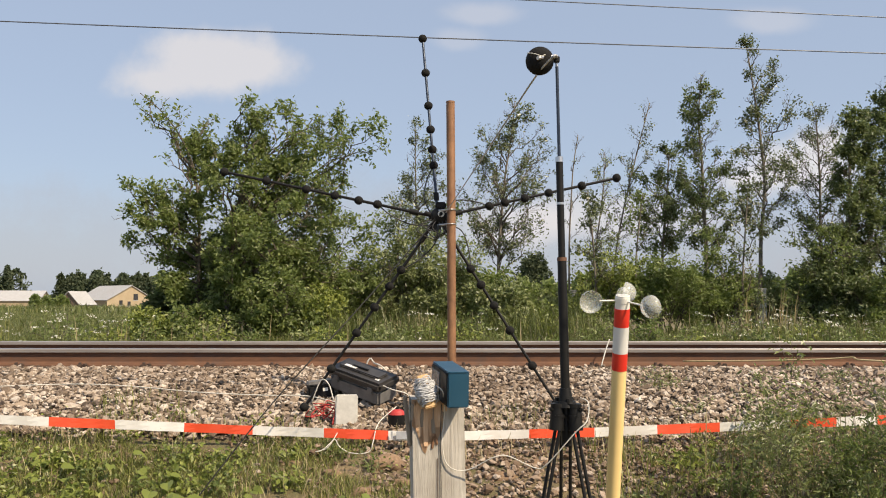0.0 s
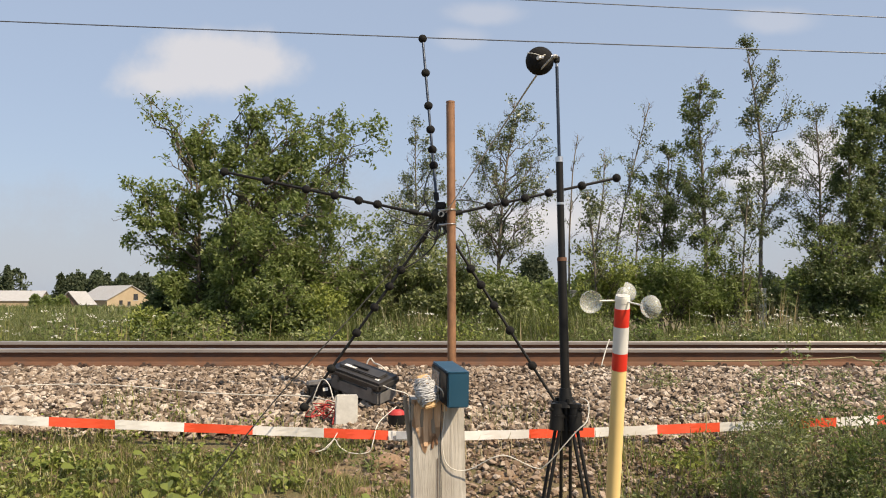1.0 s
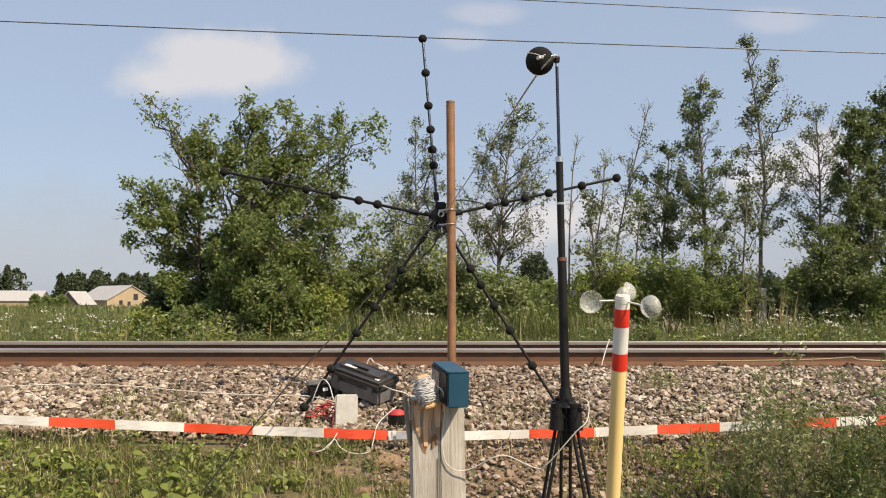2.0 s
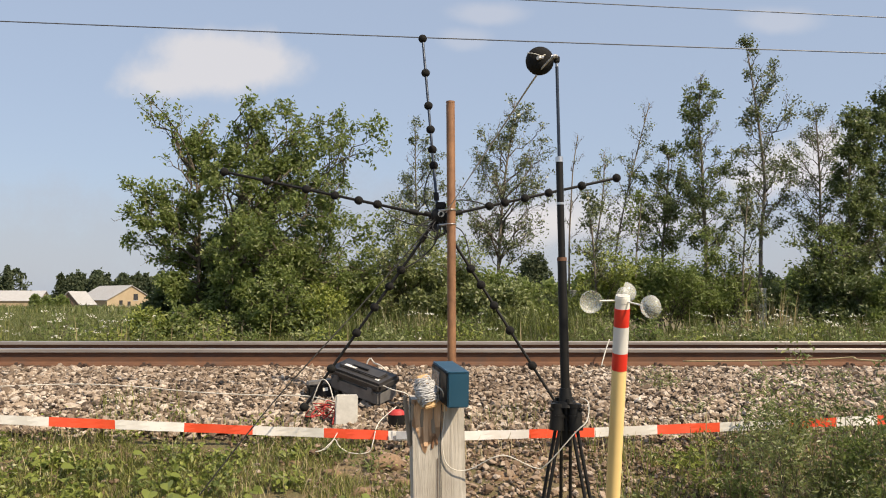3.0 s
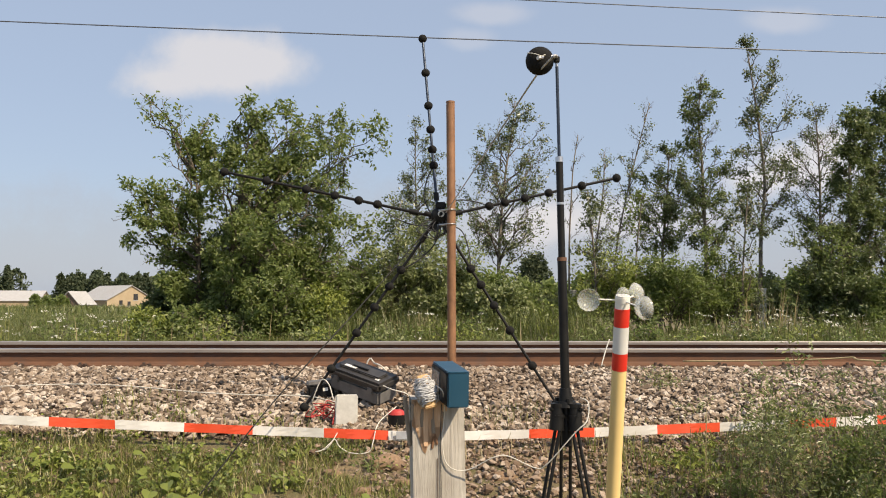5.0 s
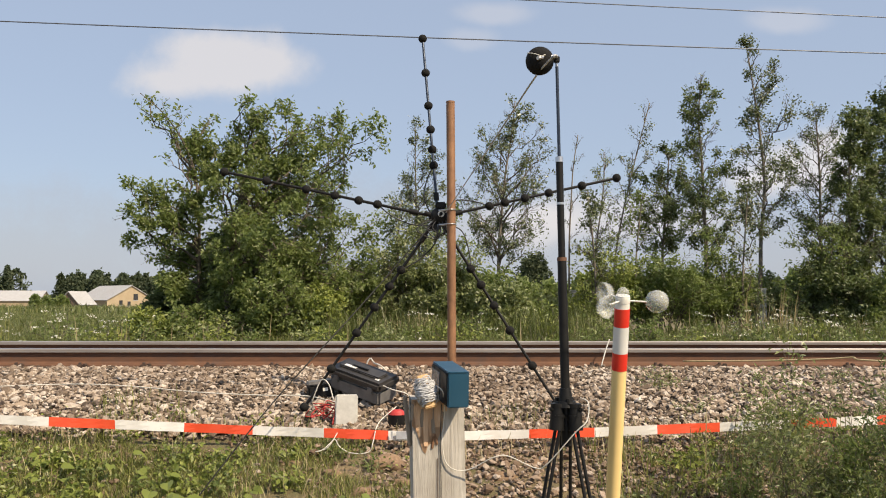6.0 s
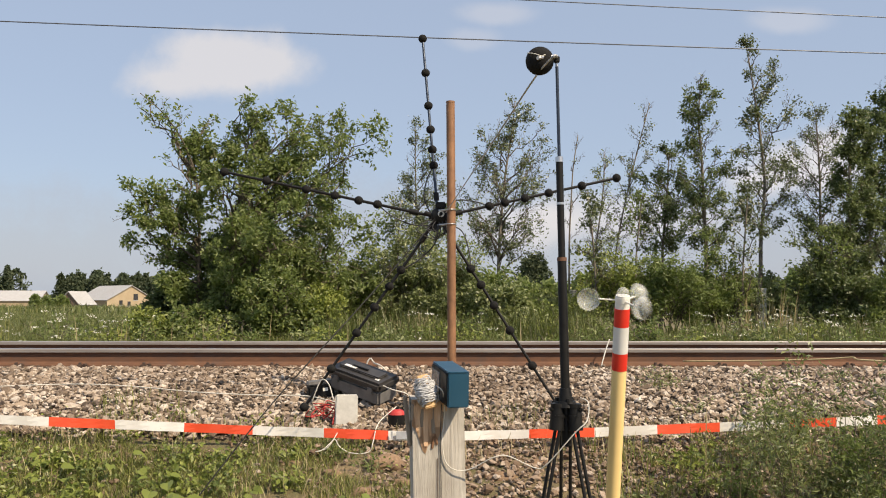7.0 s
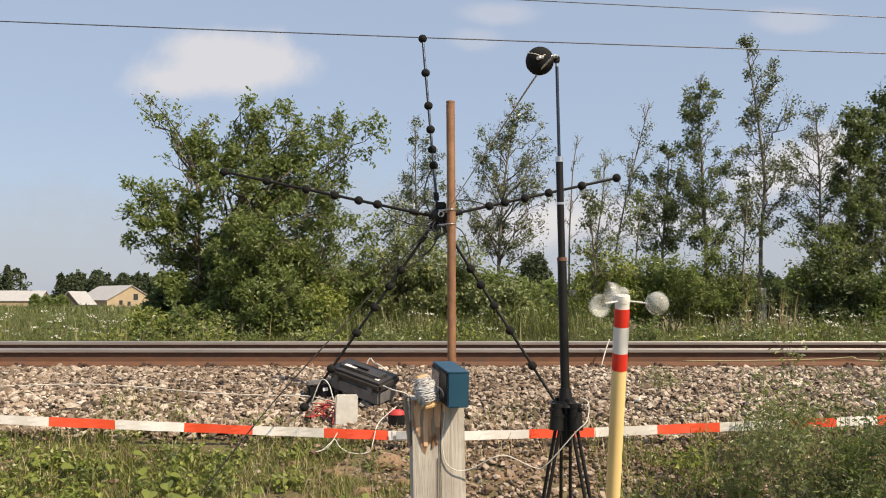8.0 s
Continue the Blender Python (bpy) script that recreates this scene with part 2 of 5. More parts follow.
def rod(a, b, r1, r2=None, bm=None, sides=14):
    bm = bm or bmesh.new()
    a, b = Vector(a), Vector(b)
    d = b - a
    m = Matrix.Translation((a + b) / 2) @ d.to_track_quat("Z", "Y").to_matrix().to_4x4()
    bmesh.ops.create_cone(bm, cap_ends=True, segments=sides, radius1=r1, radius2=r1 if r2 is None else r2, depth=d.length, matrix=m)
    return bm


def ball(place, r, bm=None, scale=(1, 1, 1), seg=16):
    bm = bm or bmesh.new()
    bmesh.ops.create_uvsphere(bm, u_segments=seg, v_segments=seg * 2 // 3, radius=r, matrix=Matrix.Translation(place) @ Matrix.Diagonal((*scale, 1)))
    return bm


def tube(points, radii, sides, verts, faces):
    """Adds a tapered tube along points to the lists."""
    pts = [Vector(p) for p in points]
    base = len(verts)
    side = Vector((1, 0, 0))
    for i, p in enumerate(pts):
        d = (pts[min(i + 1, len(pts) - 1)] - pts[max(i - 1, 0)])
        d = d.normalized() if d.length > 1e-6 else Vector((0, 0, 1))
        s = side - d * side.dot(d)
        if s.length < 0.05:
            s = Vector((0, 1, 0)) - d * d.y
        s.normalize()
        side, t = s, d.cross(s)
        r = radii[i] if hasattr(radii, "__len__") else radii
        for k in range(sides):
            a = 2 * math.pi * k / sides
            verts.append(tuple(p + (s * math.cos(a) + t * math.sin(a)) * r))
    for i in range(len(pts) - 1):
        for k in range(sides):
            k2 = (k + 1) % sides
            faces.append((base + i * sides + k, base + i * sides + k2, base + (i + 1) * sides + k2, base + (i + 1) * sides + k))
    for ring, flip in ((0, True), (len(pts) - 1, False)):
        loop = [base + ring * sides + k for k in range(sides)]
        faces.append(tuple(reversed(loop)) if flip else tuple(loop))


def smooth_line(points, steps=8):
    """Catmull-Rom through points."""
    p = [Vector(q) for q in points]
    p = [p[0] * 2 - p[1]] + p + [p[-1] * 2 - p[-2]]
    out = []
    for i in range(1, len(p) - 2):
        for k in range(steps):
            t = k / steps
            out.append(0.5 * (2 * p[i] + (p[i + 1] - p[i - 1]) * t + (2 * p[i - 1] - 5 * p[i] + 4 * p[i + 1] - p[i + 2]) * t * t
                              + (3 * p[i] - p[i - 1] - 3 * p[i + 1] + p[i + 2]) * t ** 3))
    out.append(p[-2])
    return out


def cable(name, points, r, material, label, category="cable", parent=None, steps=8):
    v, f = [], []
    tube(smooth_line(points, steps), r, 6, v, f)
    ob = mesh_part(name, v, f, material, parent, smooth=True)
    return tagged(ob, label, category) if parent is None else tagged(ob, label)


PROFILE_Y = (-3000, 2.0, 3.2, 4.2, 4.8, 5.3, 6.0, 6.8, 7.7, 10.6, 11.6, 13, 17, 30, 200, 3000)
PROFILE_Z = (0, 0, 0.02, 0.16, 0.27, 0.38, 0.545, 0.685, 0.762, 0.762, 0.66, 0.66, 0.74, 0.55, -0.5, -0.8)


def ground_z(x, y):
    return float(np.interp(y, PROFILE_Y, PROFILE_Z)) + 0.02 * noise.noise((x * 1.3, y * 1.3, 0)) * (1 if abs(x) < 30 and 2 < y < 30 else 0)


# ---- ground, ballast, track ----
def build_ground():
    xs = [-3000, -1200, -500, -200, -90, -45, -25, -15] + [i * 0.4 for i in range(-28, 29)] + [15, 25, 45, 90, 200, 500, 1200, 3000]
    ys = [-3000, -600, -100, -20, -4, 0, 2] + [3 + i * 0.25 for i in range(0, 62)] + [19, 21, 24, 30, 45, 80, 140, 220, 400, 900, 3000]
    v = [(x, y, ground_z(x, y)) for y in ys for x in xs]
    n = len(xs)
    f = [(j * n + i, j * n + i + 1, (j + 1) * n + i + 1, (j + 1) * n + i) for j in range(len(ys) - 1) for i in range(n - 1)]
    g = mesh_part("ground", v, f, "ground", smooth=True)
    tagged(g, "rough grassy soil sloping up to a railway bank", "ground", kind="structure")


def stones(count, rng, place, size):
    """Angular stones: vertices (count*12, 3) and triangles."""
    ph = (1 + 5 ** 0.5) / 2
    ico = np.array([(-1, ph, 0), (1, ph, 0), (-1, -ph, 0), (1, -ph, 0), (0, -1, ph), (0, 1, ph), (0, -1, -ph), (0, 1, -ph), (ph, 0, -1), (ph, 0, 1), (-ph, 0, -1), (-ph, 0, 1)]) / 1.9
    tri = np.array([(0, 11, 5), (0, 5, 1), (0, 1, 7), (0, 7, 10), (0, 10, 11), (1, 5, 9), (5, 11, 4), (11, 10, 2), (10, 7, 6), (7, 1, 8),
                    (3, 9, 4), (3, 4, 2), (3, 2, 6), (3, 6, 8), (3, 8, 9), (4, 9, 5), (2, 4, 11), (6, 2, 10), (8, 6, 7), (9, 8, 1)])
    v = (ico[None] + rng.uniform(-0.42, 0.42, (count, 12, 3))) * rng.uniform(0.5, 1.4, (count, 1, 3))
    q = rng.normal(size=(count, 4))
    q /= np.linalg.norm(q, axis=1, keepdims=True)
    w, x, y, z = q.T
    r = np.stack([1 - 2 * (y * y + z * z), 2 * (x * y - z * w), 2 * (x * z + y * w), 2 * (x * y + z * w), 1 - 2 * (x * x + z * z), 2 * (y * z - x * w),
                  2 * (x * z - y * w), 2 * (y * z + x * w), 1 - 2 * (x * x + y * y)], 1).reshape(count, 3, 3)
    v = np.einsum("nij,nkj->nki", r, v) * np.array((1, 1, 0.78)) * size[:, None, None] + place[:, None]
    f = tri[None] + (np.arange(count) * 12)[:, None, None]
    return v.reshape(-1, 3), f.reshape(-1, 3)


def build_ballast():
    rng = np.random.default_rng(4)
    ys = [5.75, 6.0, 6.8, 7.7, 10.6, 11.4]
    v = [(x, y, float(np.interp(y, PROFILE_Y, PROFILE_Z)) + (0.025 if 5.9 < y < 11 else -0.04)) for y in ys for x in (-60, 60)]
    bed = mesh_part("ballast", v, [(2 * j, 2 * j + 1, 2 * j + 3, 2 * j + 2) for j in range(len(ys) - 1)], "bed")
    tagged(bed, "railway ballast bank of pale grey and pinkish broken stone", "ballast", kind="structure")
    n = 60000
    x = rng.uniform(-5.6, 5.6, n)
    y = np.concatenate([rng.uniform(5.85, 8.3, n - 21000), rng.uniform(8.5, 11.2, 2000), 6.0 - np.abs(rng.normal(0, 0.6, 19000))])
    keep = ~((y < 5.9) & (x < -0.45) & (rng.uniform(size=n) < 0.88)) & ~((y < 6.15) & (x > 2.0) & (rng.uniform(size=n) < 0.6))
    x, y = x[keep], y[keep]
    near = (np.abs(x + 0.2) < 1.9) & (y < 6.12)
    size = rng.uniform(0.011, 0.027, len(x))
    big = rng.uniform(size=len(x)) < 0.08
    size[big] *= 1.5
    size[y < 5.85] *= 0.75
    base = np.interp(y, PROFILE_Y, PROFILE_Z)
    z = base + np.where(y > 5.9, 0.03, 0.005) + rng.uniform(-0.012, 0.028, len(x))
    spots = np.stack([x, y, z], 1)
    near_id = np.flatnonzero(near)[:300]
    rest = np.setdiff1d(np.arange(len(x)), near_id)
    foot = spots[rest, 1] < 5.85
    for ids, mat, words in ((rest[~foot], "stone", "loose broken ballast stones"), (rest[foot], "stone_soiled", "soil-stained stones at the foot of the bank")):
        sv, sf = stones(len(ids), rng, spots[ids], size[ids])
        tagged(mesh_part("ballast_stones", sv, sf, mat, bed), words, kind="stuff")
    kinds = []
    for k in range(8):
        kv, kf = stones(1, rng, np.zeros((1, 3)), np.ones(1))
        me = bpy.data.meshes.new("stone")
        me.from_pydata(kv.tolist(), [], kf.tolist())
        me.materials.append(M["stone_piece"])
        kinds.append(me)
    for i in near_id:
        s = new("stone", kinds[int(rng.integers(8))])
        s.parent = bed
        s.location = spots[i]
        s.rotation_euler = rng.uniform(0, 6.28, 3)
        s.scale = (size[i],) * 3


RAIL_Z = 0.99


def build_track():
    half = [(0.075, 0), (0.075, 0.011), (0.03, 0.022), (0.0085, 0.045), (0.0085, 0.115), (0.02, 0.127), (0.036, 0.133), (0.036, 0.163), (0.029, 0.171), (0.012, 0.172)]
    prof = half + [(-a, b) for a, b in reversed(half)]
    for name, y in (("rail", 8.4), ("rail", 9.9)):
        root = thing(name, (0, y, RAIL_Z - 0.172), "rusty brown steel rail with a worn bright head", "rail", "running rails", "structure")
        n = len(prof)
        v = [(x, a, b) for x in (-60, -20, 0, 20, 60) for a, b in prof]
        f = [(j * n + i, j * n + (i + 1) % n, (j + 1) * n + (i + 1) % n, (j + 1) * n + i) for j in range(4) for i in range(n)]
        mesh_part("rail_section", v, f, "rail_side", root)
        head = [(0.0385, 0.135), (0.0385, 0.162), (0.031, 0.1715), (-0.031, 0.1715), (-0.0385, 0.162), (-0.0385, 0.135)]
        mesh_part("rail_head", [(x, a, b) for x in (-60, 60) for a, b in head], [(i, (i + 1) % 6, 6 + (i + 1) % 6, 6 + i) for i in range(6)], "rail_head", root, "grey-brown rail head")
        v2 = [(x, a, b) for x in (-60, 60) for a, b in ((-0.034, 0.166), (-0.029, 0.1725), (-0.012, 0.1745), (0.012, 0.1745), (0.029, 0.1725), (0.034, 0.166))]
        mesh_part("running_surface", v2, [(i, i + 1, i + 7, i + 6) for i in range(5)], "rail_top", root, "polished steel running surface")
    proto = None
    for i in range(-10, 11):
        place = (i * 0.62 + 0.22, 9.15, 0.70)
        if proto is None:
            proto = thing("sleeper", place, "buried pale concrete sleeper under the rails", "sleeper", "sleepers", "structure")
            part("body", block((0.25, 2.4, 0.2), (0, 0, 0.0), 0.02), "sleeper", proto)
            for y in (-0.75, 0.75):
                for s in (-1, 1):
                    bm = block((0.11, 0.05, 0.03), (0, y + s * 0.095, 0.125), 0.008)
                    rod((-0.02, y + s * 0.095, 0.13), (-0.02, y + s * 0.095, 0.160), 0.017, 0.014, bm, 8)
                    rod((0.03, y + s * 0.075, 0.14), (0.03, y + s * 0.125, 0.14), 0.012, None, bm, 8)
                    part("rail_clip", bm, "clip", proto, "dark steel rail clip")
        else:
            copy_thing(proto, pose(*place))


# ---- plants ----
def leaf_mesh(spots, size, rng, slim=0.5, flat=0.7):
    """Folded leaves at the spots, facing more or less upwards: verts, faces."""
    n = len(spots)
    up = rng.normal(size=(n, 3)) * 0.6
    up += np.array((0.28, -0.42, 0.8)) * flat
    up /= np.linalg.norm(up, axis=1, keepdims=True)
    d = np.cross(up, rng.normal(size=(n, 3)))
    d /= np.linalg.norm(d, axis=1, keepdims=True)
    s = np.cross(d, up)
    ln = size * rng.uniform(0.55, 1.3, (n, 1))
    a = spots
    c = spots + d * ln - up * ln * 0.1
    l = spots + d * ln * 0.45 + s * ln * slim * 0.5 + up * ln * 0.1
    r = spots + d * ln * 0.45 - s * ln * slim * 0.5 + up * ln * 0.1
    v = np.stack([a, l, c, r], 1).reshape(-1, 3)
    i = np.arange(n)[:, None] * 4
    return v, np.concatenate([i + np.array([[0, 1, 2]]), i + np.array([[0, 2, 3]])])


def bough(rng, start, end, r, level, verts, faces, sites, spread, bend=0.12):
    """A branch from start to end with side twigs down to the given level; leaf sites are gathered."""
    a, b = np.array(start, float), np.array(end, float)
    ln = np.linalg.norm(b - a)
    n = 4 if level else 3
    ts = np.linspace(0, 1, n + 1)
    pts = a + (b - a) * ts[:, None] + rng.normal(size=(n + 1, 3)) * (ln * bend * np.sin(ts * math.pi) * 0.7)[:, None]
    pts[:, 2] += ln * 0.06 * np.sin(ts * math.pi)
    tube(pts, [max(min(0.003, r * 0.4), r * (1 - 0.8 * t)) for t in ts], 5 if level > 1 else 3, verts, faces)
    if level == 0:
        for t in np.linspace(0.15, 1.05, 4):
            sites.append(a + (pts[-1] - a) * t)
        return
    d = (b - a) / ln
    count = max(3, int(rng.integers(4, 6) + 2 * (level > 1)))
    for t in np.linspace(0.28, 1.0, count):
        p = pts[0] + (pts[-1] - pts[0]) * t if t >= 1 else np.array([np.interp(t, ts, pts[:, k]) for k in range(3)])
        side = rng.normal(size=3)
        side -= d * side.dot(d)
        side /= np.linalg.norm(side)
        go = d * rng.uniform(0.35, 0.9) + side * spread + np.array([0, 0, 0.22])
        bough(rng, p, p + go / np.linalg.norm(go) * ln * rng.uniform(0.32, 0.52) * (1.15 - 0.4 * t), r * 0.45, level - 1, verts, faces, sites, spread)


SWAY = []


def crown_gaps(sites, base, gap, seed, size=0.34):
    """Leaves out the leaf sites that fall into the crown's gaps."""
    keep = [noise.noise(((p[0] + base[0]) / size, (p[1] + base[1]) / size, (p[2] + base[2]) / size + seed * 3.7)) > gap for p in sites]
    return [p for p, k in zip(sites, keep) if k] or list(sites[:4])


def plant(name, base, stems, limbs, seed, leaf, leaf_size, per_site, label, category, spread=0.8, scatter=0.1, level=2, bark="bark", slim=0.55, sway=1.0, group="", cut=0.78, full=0.3, gap=-0.12):
    """A tree or shrub: stems are (points, r0, r1); limbs are (start, end, radius) in the plant's own space."""
    rng = np.random.default_rng(seed)
    root = thing(name, base, label, category, group)
    for pts, r0, r1 in stems:
        v, f = [], []
        line = smooth_line(pts, 5)
        tube(line, [r0 + (r1 - r0) * i / (len(line) - 1) for i in range(len(line))], 8, v, f)
        mesh_part("trunk", v, f, bark, root, smooth=True)
    for start, end, r, *rich in limbs:
        v, f, sites = [], [], []
        a = np.array(start, float)
        bough(rng, (0, 0, 0), (np.array(end, float) - a) * cut, r, level, v, f, sites, spread)
        limb = mesh_part("limb", v, f, "twig", root)
        limb.location = start
        reach = float(np.linalg.norm(np.array(end, float) - a))
        sites = crown_gaps(sites, a, gap, seed)
        sites = np.repeat(np.array(sites), max(1, round(per_site * min(1.0, reach / full) * (rich[0] if rich else 1))), 0)
        sites = sites + rng.normal(size=sites.shape) * scatter
        lv, lf = leaf_mesh(sites, leaf_size, rng, slim)
        mesh_part("foliage", lv, lf, leaf, limb)
        SWAY.append((limb, start, sway, rng.uniform(0, 6.28), rng.uniform(0.85, 1.2)))
    return root


def slim_tree(x, y, top, width, seed, leaf, label, lean=0.0, bare=0.3, limbs=16, leaf_size=0.11, per_site=5, r=0.048, name="tree", level=1, scatter=0.065, sway=1.0):
    """A straight slender tree with ascending branches."""
    rng = np.random.default_rng(seed + 100)
    z = ground_z(x, y)
    h = top - z
    bow = rng.normal(0, 0.12)
    axis = lambda t: (lean * t + bow * math.sin(t * 3.1), 0.05 * math.sin(t * 5), h * t)
    stems = [([axis(t) for t in (0, 0.25, 0.5, 0.75, 0.97)], r, 0.012)]
    made = []
    for i in range(limbs):
        t = bare + (0.97 - bare) * (i + rng.uniform(0, 0.8)) / limbs
        s = (t - bare) / (1 - bare)
        reach = width * 0.5 * (0.6 + 1.0 * s if s < 0.35 else 0.95 * ((1 - s) / 0.65) ** 1.1 + 0.1) * rng.uniform(0.55, 1.2)
        a = i * 2.4 + rng.uniform(-0.5, 0.5)
        st = axis(t)
        e = (st[0] + math.cos(a) * reach, st[1] + math.sin(a) * reach, st[2] + reach * rng.uniform(0.5, 1.1) + 0.12)
        made.append((st, e, 0.016 * (1.3 - s)))
    tip = axis(0.84)
    made.append((tip, (axis(0.97)[0] + 0.03, tip[1], h), 0.01))
    return plant(name, (x, y, z), stems, made, seed, leaf, leaf_size, per_site, label, "tree", 0.75, scatter, level, sway=sway, cut=0.8, full=0.9)


def open_tree(y, axis, crown, seed, leaf, label, limbs, leaf_size, per_site, r, gap, name="tree", sway=1.0):
    """A slender tree: axis is the trunk's line (x, z), crown its outline (z, left, right)."""
    rng = np.random.default_rng(seed + 100)
    ax, az = np.array(axis).T
    cz, cl, cr = np.array(crown).T
    x0, z0 = ax[0], ground_z(ax[0], y)
    az[0] = z0
    line = lambda z: (float(np.interp(z, az, ax)) - x0, 0.06 * math.sin(z * 1.7 + seed), z - z0)
    stems = [([line(z) for z in np.linspace(z0, az[-1] - 0.05, 7)], r, 0.010)]
    made = []
    for i in range(limbs):
        z = cz[0] + (cz[-1] - cz[0]) * (i + rng.uniform(0, 1)) / limbs
        a = i * 2.4 + rng.uniform(-0.5, 0.5)
        mid = line(z)[0] + x0
        wide = (np.interp(z, cz, cr) - mid if math.cos(a) > 0 else mid - np.interp(z, cz, cl)) * rng.uniform(0.7, 1.08)
        wide = max(0.08, wide)
        deep = 0.5 * (np.interp(z, cz, cr) - np.interp(z, cz, cl)) * rng.uniform(0.5, 0.9)
        st = line(max(z0 + 0.3, z - wide * rng.uniform(0.7, 1.3) - 0.05))
        e = (mid - x0 + math.cos(a) * wide, st[1] + math.sin(a) * deep, z - z0)
        made.append((st, e, 0.007 + 0.012 * min(1.0, wide)))
    tip = line(az[-1] - 0.55)
    made.append((tip, line(az[-1]), 0.009, 0.7))
    return plant(name, (x0, y, z0), stems, made, seed, leaf, leaf_size, per_site, label, "tree", 0.6, 0.05, 2, sway=sway, cut=0.86, full=0.75, gap=gap)


def shrub(x, y, w, h, seed, leaf, label, n=9, stem=0.018, leaf_size=0.1, per_site=9, level=2, scatter=0.1, name="bush", slim=0.55, sway=0.6, spread=0.85, gap=-0.12):
    rng = np.random.default_rng(seed + 300)
    made = []
    for i in range(n):
        a = i * 2.4
        u = math.sqrt((i + 0.5) / n)
        e = (math.cos(a) * w * 0.42 * u, math.sin(a) * w * 0.34 * u, h * (0.95 - 0.5 * u * u) * rng.uniform(0.6, 1.2) * 0.85)
        made.append(((e[0] * 0.15, e[1] * 0.15, 0.0), e, stem))
    return plant(name, (x, y, ground_z(x, y) - 0.01), [], made, seed, leaf, leaf_size, per_site, label, "bush", spread, scatter, level, slim=slim, sway=sway, cut=0.8, gap=gap)


def blades(name, label, count, xr, yr, hmin, hmax, seed, material, width=0.006, patch=1.5, floor_at=0.35, flop=0.35):
    """Grass blades as one mass; thinned by patches."""
    rng = np.random.default_rng(seed)
    x, y = rng.uniform(*xr, count), rng.uniform(*yr, count)
    dens = np.array([noise.noise((a * patch, b * patch, seed)) * 0.5 + 0.5 for a, b in zip(x, y)])
    keep = dens > floor_at
    x, y, dens = x[keep], y[keep], dens[keep]
    n = len(x)
    z = np.array([ground_z(a, b) for a, b in zip(x, y)]) - 0.01
    h = rng.uniform(hmin, hmax, n) * (0.55 + 0.7 * dens)
    a = rng.uniform(0, 6.28, n)
    dx, dy = np.cos(a) * h * flop * rng.uniform(0.2, 1.3, n), np.sin(a) * h * flop * rng.uniform(0.2, 1.3, n)
    w = width * rng.uniform(0.6, 1.4, n)
    px, py = -np.sin(a) * w, np.cos(a) * w
    v = np.stack([np.stack([x - px, y - py, z], 1), np.stack([x + px, y + py, z], 1),
                  np.stack([x + dx * 0.4 + px * 0.8, y + dy * 0.4 + py * 0.8, z + h * 0.6], 1), np.stack([x + dx * 0.4 - px * 0.8, y + dy * 0.4 - py * 0.8, z + h * 0.6], 1),
                  np.stack([x + dx, y + dy, z + h], 1)], 1).reshape(-1, 3)
    i = np.arange(n)[:, None] * 5
    f = np.concatenate([i + np.array([[0, 1, 2]]), i + np.array([[0, 2, 3]]), i + np.array([[3, 2, 4]])])
    return tagged(mesh_part(name, v, f, material), label, "grass", kind="stuff")


build_ground()
build_track()

# ---- trees and bushes beyond the track ----
HAWTHORN_STEM = ((-1.53, 0, 4.67, 0.2), (-1.03, 0.2, 4.3, 0.35), (-0.32, 0.2, 4.41, 0.4), (-0.85, -0.1, 3.32, 0.7), (-1.29, 0.2, 2.78, 0.5), (-1.67, -0.2, 2.52, 0.7), (-1.57, 0.1, 2.01, 0.6), (-0.99, -0.3, 2.35, 0.9),
       (-1.11, 0.2, 1.45, 0.7), (-0.91, -0.2, 1.02, 0.8), (-0.63, 0.3, 3.7, 0.45), (-0.09, 0.2, 3.54, 0.6), (-0.5, 0.3, 1.82, 0.5), (-0.52, -0.2, 2.78, 0.7))
HAWTHORN_TOP = ((0.33, 0, 4.55, 0.35), (0.01, 0.2, 3.92, 0.7), (0.65, 0, 4.38, 0.9), (1.17, 0.3, 4.21, 1), (1.83, 0, 4.43, 0.4), (1.6, -0.3, 3.86, 1), (2.12, 0.2, 3.81, 0.9), (2.45, 0, 3.5, 0.85),
       (2.72, -0.2, 3.6, 0.9), (2.6, 0, 3.15, 0.7), (2.49, -0.3, 2.89, 0.9), (1.5, -0.6, 3.11, 1), (0.22, -0.3, 3.32, 1), (0.86, -0.5, 3.54, 1), (2.37, -0.2, 2.3, 1))
HAWTHORN_LOW = ((1.73, -1, 2.35, 1), (0.98, -1.2, 2.52, 1), (0.39, -0.9, 2.68, 1), (2.46, -0.2, 1.61, 1), (1.52, -1.3, 1.71, 1), (0.77, -1.4, 1.82, 0.9), (0.14, 0.6, 1.5, 0.5), (2.38, -0.3, 0.86, 1),
       (1.53, -1.3, 0.97, 1), (0.68, -1.2, 0.97, 0.8), (1.96, -0.8, 0.44, 1), (0.79, -1, 0.39, 0.8), (2.69, 0.6, 1.39, 0.9), (1.93, 0.5, 2.89, 0.8))
STEM_A = ((-0.24, 0.0, -0.01), (-0.27, 0.0, 0.86), (-0.26, 0.0, 1.71), (-0.3, 0.0, 2.57), (-0.38, 0.0, 3.21), (-0.63, 0.0, 3.81), (-1.0, 0.0, 4.32), (-1.44, 0.0, 4.7))
STEM_B = ((0.25, 0.0, -0.01), (0.31, 0.0, 1.07), (0.45, 0.0, 2.14), (0.63, 0.0, 3.11), (0.75, 0.0, 3.65))


